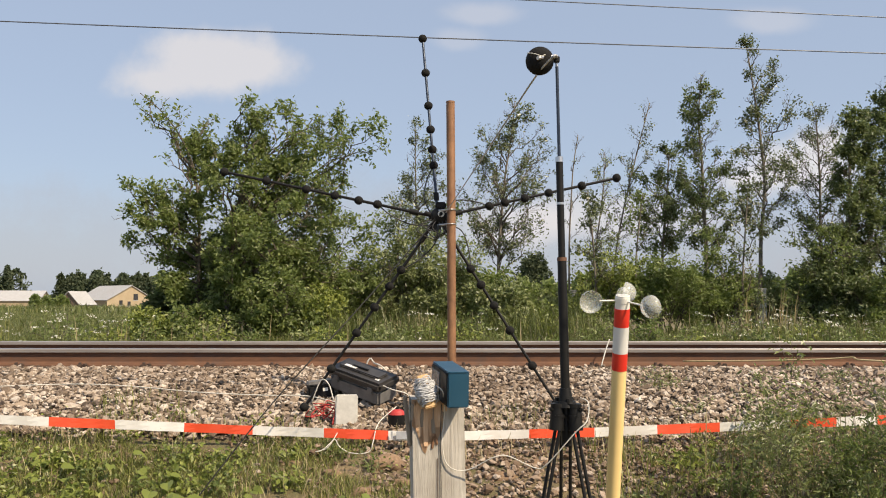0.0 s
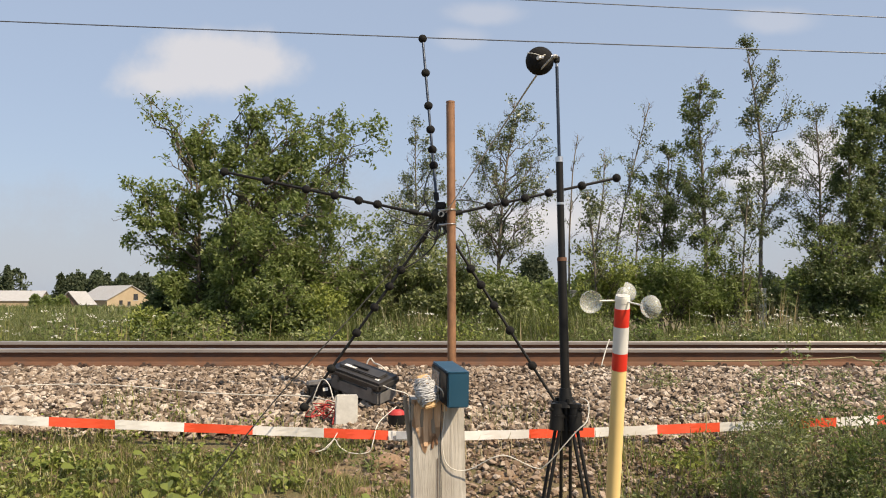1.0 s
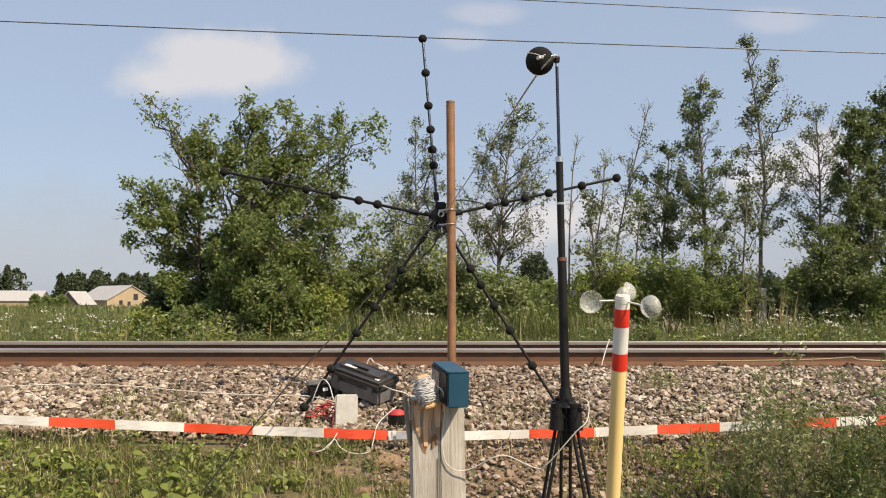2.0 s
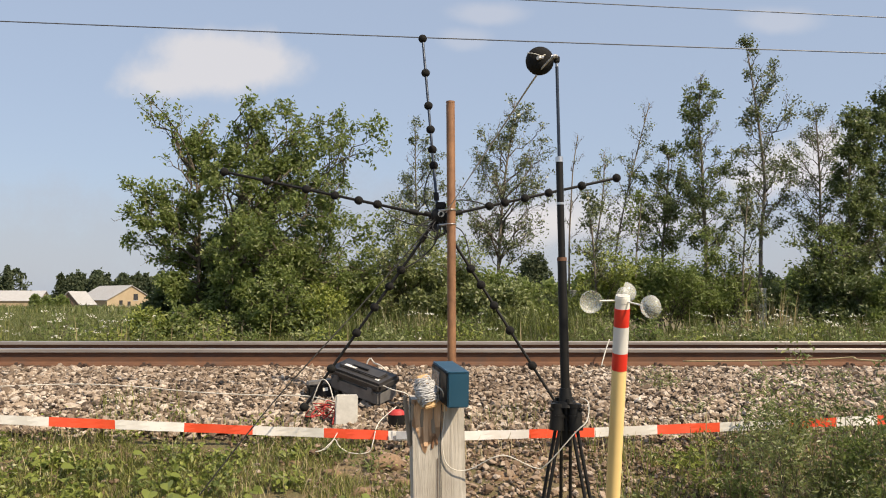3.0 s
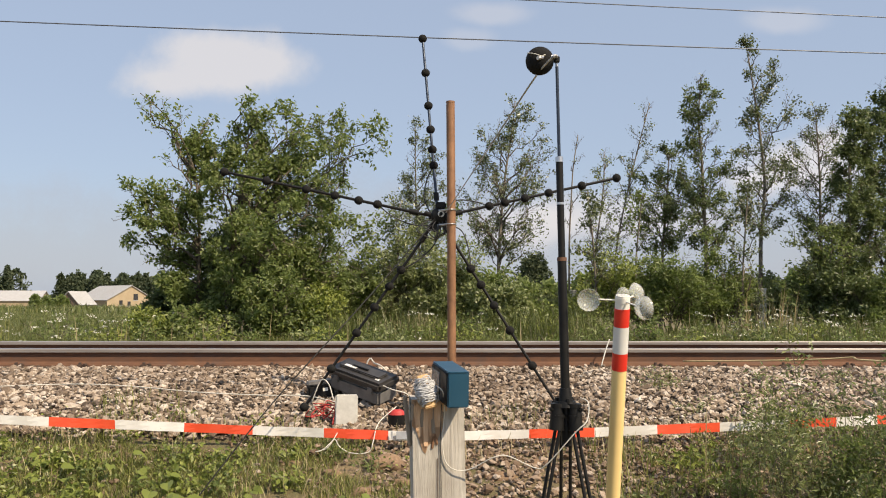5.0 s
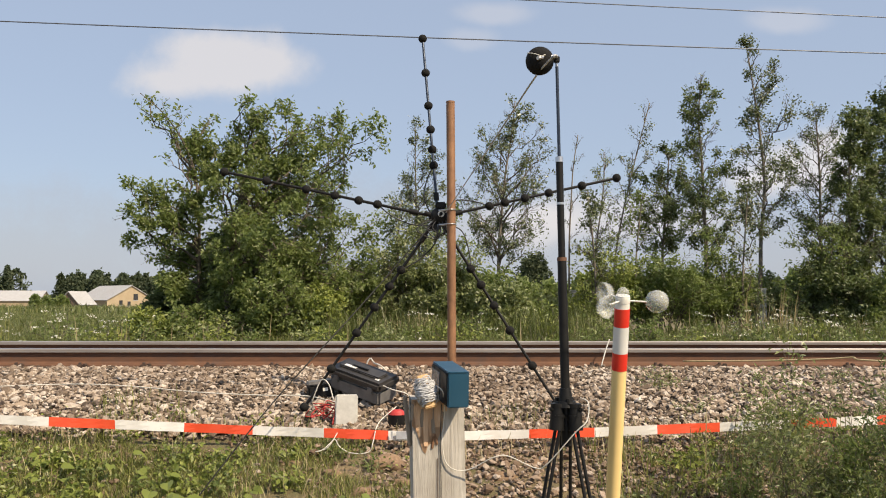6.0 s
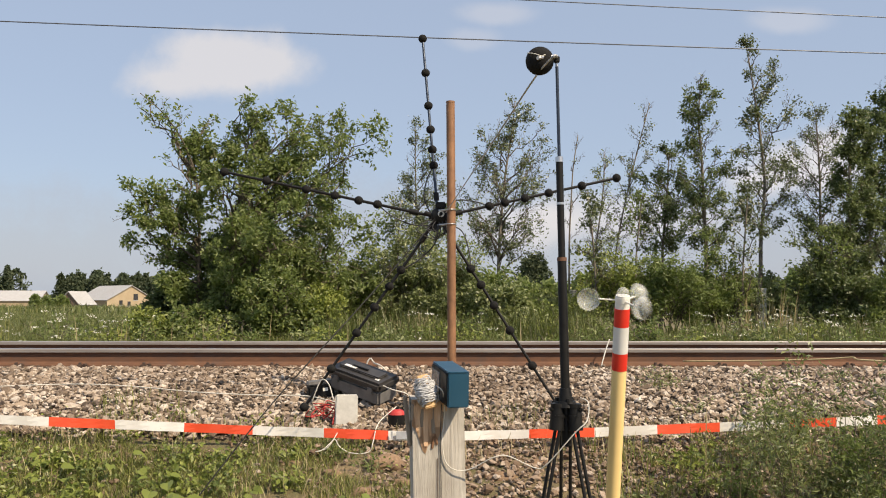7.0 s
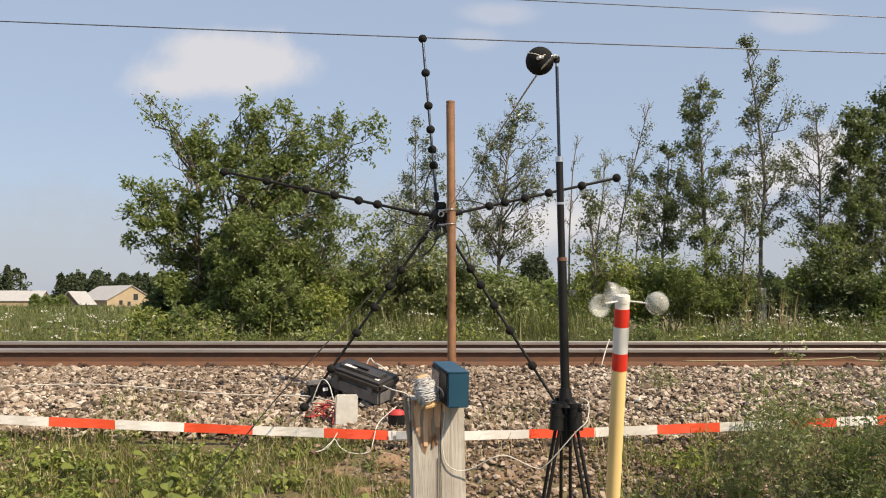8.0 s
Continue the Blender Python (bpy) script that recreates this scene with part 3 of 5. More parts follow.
def hawthorn():
    limbs = []
    for stem, ends, k in ((STEM_A, HAWTHORN_STEM, 0.74), (STEM_B, HAWTHORN_TOP, 0.64), (STEM_B, HAWTHORN_LOW, 0.62)):
        sx, _, sz = np.array(stem).T
        for x, y, z, full in ends:
            z -= 0.28 * (z > 3.9)
            x *= 0.86 if ends is HAWTHORN_STEM else 1.0
            h = min(z * k, sz[-1])
            limbs.append(((float(np.interp(h, sz, sx)), 0.0, h), (x, y, z), 0.03, full))
            if (x > 1.4 and z < 2.0) or (x < -0.7 and z < 3.0):
                limbs.append(((float(np.interp(h, sz, sx)), 0.0, h * 0.9), (x * 0.97, y - 0.35, z * 0.93), 0.02, full))
            if ends is HAWTHORN_LOW:
                limbs.append(((float(np.interp(h, sz, sx)), 0.0, h * 0.95), (x * 0.82 - 0.05, 0.7 - y * 0.5, z * 0.93), 0.025, full))
    stems = [(STEM_A, 0.042, 0.006), (STEM_B, 0.11, 0.03)]
    plant("hawthorn_tree", (-4.33, 16, ground_z(-4.33, 16)), stems, limbs, 11, "leaf", 0.088, 16,
          "broad green hawthorn tree with ragged spreading boughs", "tree", 0.62, 0.06, 2, cut=0.92, gap=0.04, bark="twig")


hawthorn()
open_tree(20, ((-0.52, 1.11), (-0.56, 2.56), (-0.65, 4.17), (-0.66, 5.72)),
          ((2.43, -0.92, -0.12), (3.23, -1.25, 0.08), (4.17, -1.12, 0.08), (4.84, -0.92, -0.12), (5.59, -0.7, -0.59)), 21, "leaf_alder", "thin half-bare sapling with sparse grey-green leaves", 34, 0.065, 3, 0.035, 0.0)
open_tree(19, ((1.21, 1.37), (1.26, 2.76), (1.38, 4.16), (1.54, 5.19), (1.64, 6.03)),
          ((2.63, 0.83, 1.85), (3.14, 0.39, 2.23), (3.91, 0.27, 2.55), (4.55, 0.39, 2.56), (5.06, 0.59, 2.43), (5.51, 1.22, 2.18), (6.03, 1.55, 1.74)), 22, "leaf_alder", "slender alder with an open sparse crown", 42, 0.068, 3, 0.05, -0.03)
open_tree(20, ((2.97, 1.11), (2.98, 2.96), (3.05, 4.44), (3.22, 5.45)),
          ((2.96, 2.81, 3.28), (4.17, 2.95, 3.49), (5.39, 3.1, 3.43)), 23, "leaf_alder", "almost bare thin sapling with few leaves", 10, 0.05, 1, 0.03, 0.3)
open_tree(20, ((3.46, 1.11), (3.61, 2.83), (3.8, 4.17), (3.83, 5.05)),
          ((2.7, 3.01, 4.07), (3.5, 3.35, 4.15), (4.3, 3.49, 4.16), (5.05, 3.7, 4.03)), 24, "leaf_grey", "thin sapling with a light loose crown", 18, 0.06, 2, 0.03, 0.05)
open_tree(20, ((3.92, 1.11), (4.07, 2.83), (4.47, 4.44), (4.92, 6.2)),
          ((2.96, 3.88, 4.47), (4.17, 4.02, 5.09), (4.98, 4.17, 5.1), (5.66, 4.35, 4.98), (6.2, 4.79, 4.99)), 25, "leaf_alder", "thin leaning sapling with sparse leaves", 22, 0.06, 2, 0.03, 0.05)
open_tree(19.5, ((4.98, 1.11), (5.04, 2.8), (5.16, 3.84), (5.24, 4.89)),
          ((2.67, 4.49, 5.4), (3.32, 4.37, 5.6), (4.1, 4.44, 5.81), (4.63, 4.78, 5.69), (5.02, 4.98, 5.44)), 31, "leaf_dark", "small alder with a loose leafy crown", 26, 0.072, 4, 0.05, 0.0)
open_tree(18, ((5.55, 1.14), (5.56, 2.69), (5.55, 4.26), (5.45, 5.48), (5.53, 6.34)),
          ((2.69, 5.04, 6.12), (3.17, 4.99, 6.19), (3.9, 4.88, 6.21), (4.63, 4.96, 6.1), (5.11, 5.09, 5.99), (5.6, 5.03, 5.94), (6.09, 5.28, 5.65), (6.34, 5.41, 5.59)), 26, "leaf_dark", "upright alder with a narrow leafy crown", 40, 0.07, 4, 0.06, 0.03)
open_tree(18, ((6.62, 1.02), (6.74, 2.69), (6.88, 4.02), (6.74, 5.11), (6.62, 6.22), (6.52, 7.14)),
          ((3.17, 6.31, 7.27), (3.78, 6.14, 7.65), (4.5, 6.22, 7.73), (5.24, 6.3, 7.69), (5.73, 6.43, 7.46), (6.09, 6.5, 7.4), (6.52, 6.57, 7.29), (7.08, 6.49, 6.64)), 27, "leaf_alder", "tall thin alder with an open feathery crown", 34, 0.07, 3, 0.055, 0.02)
open_tree(19, ((8.4, 1.12), (8.49, 2.89), (8.46, 4.16), (8.42, 5.06), (8.42, 5.83)),
          ((2.89, 7.79, 9.06), (3.78, 7.69, 9.08), (4.67, 7.77, 8.98), (5.45, 8.05, 8.94), (5.77, 8.25, 8.63)), 28, "leaf_alder", "half-dead tree with brown bare twigs and few leaves", 32, 0.055, 3, 0.055, 0.05)
open_tree(17, ((8.1, 0.82), (8.16, 2.62), (8.14, 4.11), (8.24, 5.31)),
          ((1.16, 7.38, 8.73), (2.06, 6.96, 8.87), (2.85, 7.2, 8.96), (3.76, 7.74, 8.82), (4.68, 7.88, 8.73), (5.26, 8.06, 8.52)), 29, "leaf_dark", "dark dense alder leafy to the ground", 48, 0.075, 5, 0.06, -0.2)
open_tree(17.5, ((9.1, 0.8), (9.18, 2.66), (9.21, 4.42), (9.36, 6.2)),
          ((1.38, 8.3, 10.04), (2.77, 8.34, 10.09), (4.18, 8.56, 10.14), (5.13, 8.76, 10.06), (5.85, 9.02, 9.73), (6.2, 9.21, 9.5)), 30, "leaf_dark", "dark dense alder with a tall crown", 48, 0.075, 5, 0.06, -0.2)

HEDGE = ((-5.0, 14.6, 1.0, 0.62, "leaf_yellow"), (-4.2, 14.8, 1.6, 0.9, "leaf"), (-2.9, 14.8, 1.9, 1.6, "leaf"), (-1.65, 17, 2.3, 3.1, "leaf"),
         (-0.75, 16.6, 1.6, 2.5, "leaf_grey"), (0.25, 16.4, 1.8, 2.2, "leaf_grey"), (1.25, 16, 1.7, 1.9, "leaf"), (2.2, 18, 1.8, 1.2, "leaf_grey"),
         (3.4, 17, 2.2, 2.4, "leaf_yellow"), (4.5, 16.8, 2.2, 2.2, "leaf"), (5.5, 17, 2.0, 2.2, "leaf"), (7.0, 19, 2.2, 1.7, "leaf_grey"),
         (7.6, 16.5, 2.0, 2.0, "leaf_dark"), (8.6, 15.8, 2.0, 1.7, "leaf"), (-5.45, 17, 1.15, 1.25, "leaf_dark"), (10.0, 17, 2.6, 2.4, "leaf_dark"),
         (-4.4, 16.9, 1.7, 3.5, "leaf_dark"), (-6.0, 18.5, 0.8, 0.8, "leaf"), (-2.2, 15.2, 1.4, 1.3, "leaf_yellow"), (1.05, 15.2, 1.1, 1.3, "leaf_grey"))
for i, (x, y, w, h, leaf) in enumerate(HEDGE):
    shrub(x, y, w, h, 40 + i, leaf, {"leaf_yellow": "bright yellow-green bush beside the track", "leaf": "leafy green bush beside the track",
          "leaf_grey": "loose grey-green bush beside the track", "leaf_dark": "dark green dense bush behind the verge"}[leaf], 13, 0.018, 0.078, 9, scatter=0.07, gap=-0.2 if leaf == "leaf_dark" else -0.04)

blades("verge_grass", "tall green verge grass beyond the track", 90000, (-9, 11), (11.3, 16.5), 0.05, 0.34, 3, "verge", 0.0028, 0.8, 0.12, 1.2)
blades("dry_stalks", "pale dry grass stalks in the verge", 420, (-8, 10), (12.0, 17), 0.25, 0.75, 5, "dry", 0.006, 0.5, 0.45, 0.2)
blades("meadow_grass", "long meadow grass around the far farm", 60000, (-34, -6), (16, 60), 0.2, 0.5, 6, "verge", 0.006, 0.2, 0.1, 0.9)
blades("meadow_grass", "tall rough meadow before the far farm", 20000, (-130, -18), (58, 200), 0.5, 1.3, 16, "verge", 0.04, 0.05, 0.1, 0.8)


rngs = np.random.default_rng(61)
for i, x in enumerate((-3.1, -2.75, -0.95, 0.2, 3.0, 4.2, 5.9, 7.3, 8.0)):
    slim_tree(x, rngs.uniform(16.5, 18.5), rngs.uniform(2.6, 3.9), rngs.uniform(1.0, 1.6), 230 + i, ("leaf_alder", "leaf", "leaf_alder", "leaf")[i % 4],
              "young sapling growing through the hedge", rngs.uniform(-0.2, 0.3), 0.1, 10, 0.075, 2, 0.025, "sapling", 2)
rngv = np.random.default_rng(60)
for i in range(38):
    x, y = -6.6 + i * 0.42 + rngv.uniform(-0.25, 0.25), rngv.uniform(12.2, 14.2)
    shrub(x, y, rngv.uniform(0.8, 1.5), rngv.uniform(0.4, 0.85), 160 + i, ("leaf_yellow", "leaf", "leaf_grey", "leaf")[i % 4], "low scrubby plant in the verge grass", 7, 0.01, 0.07, 3, 1, 0.07, "scrub")


def umbels():
    """White flower heads in the verge, many and small."""
    rng = np.random.default_rng(8)
    v, f, sites = [], [], []
    for i in range(200):
        x = rng.choice([rng.uniform(-8, -4.5), rng.uniform(4.0, 10), rng.uniform(-1, 1)], p=[0.4, 0.5, 0.1])
        y = rng.uniform(11.6, 15.5)
        z, h = ground_z(x, y), rng.uniform(0.2, 0.62)
        tube([(x, y, z), (x + rng.normal(0, 0.04), y, z + h)], 0.004, 3, v, f)
        c = np.array(v[-1])
        sites.append(c + rng.normal(size=(9, 3)) * (0.035, 0.035, 0.008))
    ob = mesh_part("cow_parsley", v, f, "grass")
    tagged(ob, "white-flowered cow parsley in the verge", "flowers", kind="stuff")
    lv, lf = leaf_mesh(np.concatenate(sites), 0.024, rng, 1.0)
    mesh_part("flower_heads", lv, lf, "petal", ob, "small white flower heads")


umbels()


for x, y, h in ((2.75, 18.0, 1.0), (6.45, 17.2, 1.0)):
    root = thing("marker_post", (x, y, ground_z(x, y) - 0.05), "small pale concrete marker post in the verge", "marker post", "marker posts")
    part("shaft", block((0.13, 0.11, h), (0, 0, h / 2), 0.02), "concrete", root)
    part("cap", block((0.15, 0.13, 0.04), (0, 0, h), 0.012), "concrete", root)
blades("tall_grass", "tall loose grass before the bushes", 5200, (-1.9, 3.2), (13.6, 15.6), 0.25, 0.85, 17, "verge", 0.0045, 0.9, 0.25, 0.6)
blades("tall_grass", "tall loose grass before the bushes", 3600, (4.0, 9.5), (13.4, 15.4), 0.2, 0.6, 18, "verge", 0.0045, 0.9, 0.3, 0.6)
blades("dead_reeds", "pale dead reeds among the bushes", 46, (5.7, 6.6), (15.9, 16.5), 0.5, 1.25, 14, "dry", 0.010, 0.5, 0.0, 0.3)
blades("dead_reeds", "pale dead reeds among the bushes", 34, (-1.1, -0.2), (14.4, 15.0), 0.4, 0.85, 15, "dry", 0.008, 0.5, 0.0, 0.3)


# ---- far farm and woods ----
def barn(name, x, y, w, depth, eave, ridge, z, turn, label, windows, wall="barn_wall"):
    """Gabled building with its gable to -y; w across the gable."""
    root = thing(name, (x, y, z), label, "barn", "farm buildings")
    root.rotation_euler = (0, 0, radians(turn))
    bm = bmesh.new()
    prof = [(-w / 2, 0), (w / 2, 0), (w / 2, eave), (0, ridge), (-w / 2, eave)]
    a = [bm.verts.new((px, 0, pz)) for px, pz in prof]
    b = [bm.verts.new((px, depth, pz)) for px, pz in prof]
    bm.faces.new(a[::-1])
    bm.faces.new(b)
    for i in range(5):
        bm.faces.new((a[i], a[(i + 1) % 5], b[(i + 1) % 5], b[i]))
    bmesh.ops.recalc_face_normals(bm, faces=bm.faces)
    part("wall", bm, wall, root, smooth=False)
    for s in (-1, 1):
        d = Vector((w / 2, 0, eave - ridge))
        ln = d.length + 0.5
        ang = math.atan2(ridge - eave, w / 2)
        bm = block((ln, depth + 0.7, 0.14), (0, 0, 0))
        roof = part("roof", bm, "roof_pale", root, smooth=False)
        roof.matrix_local = Matrix.Translation((s * (w / 4 + 0.12), depth / 2, (eave + ridge) / 2 + 0.05)) @ pose(0, 0, 0, 0, s * math.degrees(ang), 0)
    for wx, wz, ww, wh in windows:
        win = part("window", block((ww, 0.12, wh), (wx, -0.03, wz)), "window", root, smooth=False)
        part("frame", block((ww + 0.25, 0.08, 0.14), (wx, -0.06, wz - wh / 2 - 0.1)), "roof_pale", win, smooth=False)
    return root


barn("barn", -81.2, 222, 13, 18, 2.6, 6.3, -0.8, 47, "tan rendered barn with a pale grey roof", ((-2.8, 1.9, 0.9, 1.3), (1.2, 3.4, 1.2, 1.6), (-0.6, 1.7, 0.8, 1.1), (3.4, 1.6, 1.3, 0.6)))
# brown wall made darker: the gable's unlit side is painted into its colour
barn("low_barn", -90.0, 205, 6, 6, 1.3, 4.3, -0.6, -14, "low barn with a pale grey roof and brown gable coloured as unlit", ((0, 1.4, 1.4, 1.6),), "barn_dark")
barn("long_shed", -122.5, 212, 11, 22, 2.2, 4.6, -0.6, -80, "long pale-roofed shed among weeds", ((0, 1.4, 1.8, 1.6),))


def far_woods(name, label, spans, seed, material="leaf_far", conifers=0.5):
    """A far strip of wood: spans are (x0, x1, y, height, count) with pointed and round crowns."""
    rng = np.random.default_rng(seed)
    sites = []
    for x0, x1, y, h, n in spans:
        for i in range(n):
            x, yy, hh = rng.uniform(x0, x1), y + rng.uniform(-0.04, 0.04) * y, h * rng.uniform(0.78, 1.05)
            cone = rng.uniform() < conifers
            r = hh * (rng.uniform(0.2, 0.3) if cone else rng.uniform(0.32, 0.5))
            u = rng.uniform(size=1100)
            a = rng.uniform(0, 6.28, 1100)
            rad = r * (np.sqrt(1 - u) if not cone else (1 - u) * 1.1) * np.sqrt(rng.uniform(0.2, 1, 1100))
            lobe = 1 + (0.12 if cone else 0.4) * np.sin(a * 3 + u * 9 + x) * np.sin(u * 14 + yy)
            spot = np.stack([x + np.cos(a) * rad * lobe, yy + np.sin(a) * rad * lobe, -0.6 + hh * (0.02 + u)], 1)
            sites.append(spot + rng.normal(size=spot.shape) * hh * 0.022)
    lv, lf = leaf_mesh(np.concatenate(sites), 0.8, rng, 0.8, 0.4)
    tagged(mesh_part(name, lv, lf, material), label, "woods", kind="stuff")


far_woods("far_woods", "dark conifer and broadleaf woods far behind the farm",
          ((-130, -118.5, 240, 11, 14), (-121, -120, 240, 14, 1), (-114, -82, 262, 10, 60), (-110, -109, 262, 12.5, 2), (-150, -112, 330, 5, 20), (-90, -60, 270, 8, 24), (-60, 60, 300, 7, 60), (22, 33, 250, 15, 12), (60, 190, 300, 10, 60)), 71)
far_woods("field_hedge", "green field hedge behind the bushes",
          ((-12, 60, 60, 3.4, 60), (-54, -49, 170, 4.0, 7), (-88, -85.6, 190, 3.0, 6)), 72, "leaf", 0.0)


# ---- clouds and painted horizon haze ----
CLOUDS = []


def cloud(place, w, h, lobes, drift, density, colour=(0.545, 0.54, 0.565), soft=0.4):
    v = [(w * (i / 24 - 0.5), 25 * math.cos((i / 24 - 0.5) * 3), h * (j / 10 - 0.5)) for j in range(11) for i in range(25)]
    f = [(j * 25 + i, j * 25 + i + 1, (j + 1) * 25 + i + 1, (j + 1) * 25 + i) for j in range(10) for i in range(24)]
    ob = mesh_part("cloud", v, f, cloud_material(lobes, density, colour, soft), smooth=True)
    ob.location = place
    tagged(ob, "soft glowing sheet of cloud and haze drifting in pale blue sky", "cloud", "clouds", "structure")
    CLOUDS.append((ob, place, drift))


cloud((-428, 1500, 427), 620, 320, ((4, -8, 166, 66), (4, 24, 120, 60), (100, 8, 104, 66), (-70, -26, 108, 46)), 26, 0.76, (0.51, 0.512, 0.545), 0.34)
cloud((80, 1500, 525), 300, 160, ((0, 0, 90, 26),), 30, 0.28)
cloud((40, 1500, 478), 240, 140, ((0, 0, 60, 26),), 30, 0.22)
cloud((610, 1500, 512), 300, 160, ((0, 0, 95, 30),), 38, 0.28)
cloud((690, 1600, 255), 560, 280, ((0, 0, 160, 60), (50, 40, 80, 55), (-80, -20, 100, 45)), 20, 0.75)
cloud((330, 1700, 170), 900, 260, ((0, 0, 300, 60),), 20, 0.55)
cloud((150, 1750, 150), 560, 260, ((0, 0, 150, 60), (70, 20, 90, 40)), 20, 0.55)
# added haze veil, its glowing grey painted across the whole horizon
cloud((0, 1900, 120), 4600, 640, ((0, 0, 2600, 190),), 12, 0.45, (0.318, 0.328, 0.372))

# ---- overhead wires ----
for y, z0, slope, sag, r in ((14, 5.846, -0.037, 0.0003, 0.010), (16, 7.30, -0.051, 0.0002, 0.010)):
    line = [(x, y, z0 + slope * x + sag * x * x) for x in range(-60, 61, 4)]
    tagged(cable("overhead_wire", line, r, "wire", "thin dark overhead wire above the track", "wire", steps=1), group="overhead wires", kind="structure")

# ---- ballast, loose stones ----
build_ballast()


# ---- microphone star on its pipe ----
HUB = Vector((-0.036, 6.2, 2.065))


def star_array():
    root = thing("microphone_array", HUB, "five-armed black microphone star strapped to a rusty pipe", "microphone array")
    bm = block((0.13, 0.08, 0.12), (0, 0, 0), 0.034)
    ball((0.015, -0.01, 0.01), 0.066, bm, (1.05, 0.62, 1.0), 20)
    for a in range(5):
        d = Vector((math.cos(radians(90 + 72 * a)), 0, math.sin(radians(90 + 72 * a))))
        rod(d * 0.05, d * 0.105, 0.021, 0.016, bm, 12)
    block((0.08, 0.06, 0.05), (0.02, -0.01, 0.085), 0.01, bm)
    block((0.05, 0.06, 0.05), (-0.02, -0.01, -0.085), 0.012, bm)
    hub = part("hub", bm, "black", root)
    bm = bmesh.new()
    rod((0.022, -0.038, 0.02), (0.022, -0.05, 0.02), 0.024, None, bm, 18)
    part("camera_ring", bm, "cap", hub, "pale ring round a small lens")
    part("lens", rod((0.022, -0.048, 0.02), (0.022, -0.055, 0.02), 0.013), "black", hub)
    tips = ((-0.121, 0.25, 1.407), (-1.595, 0.1, 0.35), (1.35, 0.2, 0.318), (-0.965, 0.0, -1.375), (0.853, 0.0, -1.348))
    for i, tip in enumerate(tips):
        t = Vector(tip)
        arm = part("arm", rod(t * 0.04, t, 0.011, 0.010), "anod" if i == 0 else "black", root, "slender dark metal arm")
        for k in (0.28, 0.367, 0.478, 0.612, 0.80, 1.0):
            part("windscreen", ball(t * k, 0.0335, None, (1, 1, 0.96)), "foam", arm, "black foam microphone ball")
        part("joint", rod(t * 0.09, t * 0.13, 0.02), "black", arm)
        # cable from the arm to the hub
        s = t.normalized()
        q = Vector((-s.z, 0.3, s.x)) * 0.09
        v, f = [], []
        tube(smooth_line([t * 0.28, t * 0.2 + q * 0.7, t * 0.1 + q, Vector((0, -0.02, -0.06))]), 0.005, 5, v, f)
        mesh_part("arm_cable", v, f, "cable_dark", root, smooth=True)
    # slack signal leads gathered under the hub
    rng = np.random.default_rng(19)
    for k in range(7):
        x0, x1 = -0.07 + 0.02 * k, rng.uniform(-0.06, 0.06)
        low = -rng.uniform(0.1, 0.17)
        v, f = [], []
        tube(smooth_line([(x0, -0.03, -0.02), (x0 * 1.9 - 0.02, -0.05, low * 0.6), (x1, -0.045, low), (x1 * 0.5 + 0.03, -0.04, -0.05)]), 0.0042, 5, v, f)
        mesh_part("signal_lead", v, f, "cable_dark", root, smooth=True)
    for z in (0.045, -0.06):
        v, f = [], []
        c = Vector((0.092, -0.1, z))
        tube([c + Vector((math.cos(a) * 0.038, math.sin(a) * 0.038, 0)) for a in np.linspace(0, 6.28, 17)], 0.004, 5, v, f)
        mesh_part("strap", v, f, "chrome", root, "bright hose clamp", True)
        part("bracket", rod((0.0, -0.03, z), (0.06, -0.08, z), 0.008), "chrome", root)


star_array()


def rusty_pipe():
    root = thing("rusty_pipe", (0.06, 6.1, 0.5), "upright rust-brown steel pipe driven into the ballast", "pipe")
    v, f = [], []
    tube([(0.004, 0, 0), (0.002, 0, 0.8), (0, 0, 1.6), (-0.006, 0, 2.395)], 0.031, 18, v, f)
    mesh_part("pipe_wall", v, f, "rust", root, smooth=True).data.set_sharp_from_angle(angle=radians(40))
    part("end_rim", rod((-0.006, 0, 2.385), (-0.006, 0, 2.4), 0.0325), "rust", root)


rusty_pipe()
cable("guy_line", (HUB + Vector((-0.04, 0, -0.05)), (-0.55, 5.5, 1.40), (-1.0, 5.0, 0.85), (-1.40, 4.55, 0.28)), 0.0045, "black", "thin dark guy line staking the microphone star", "rope")


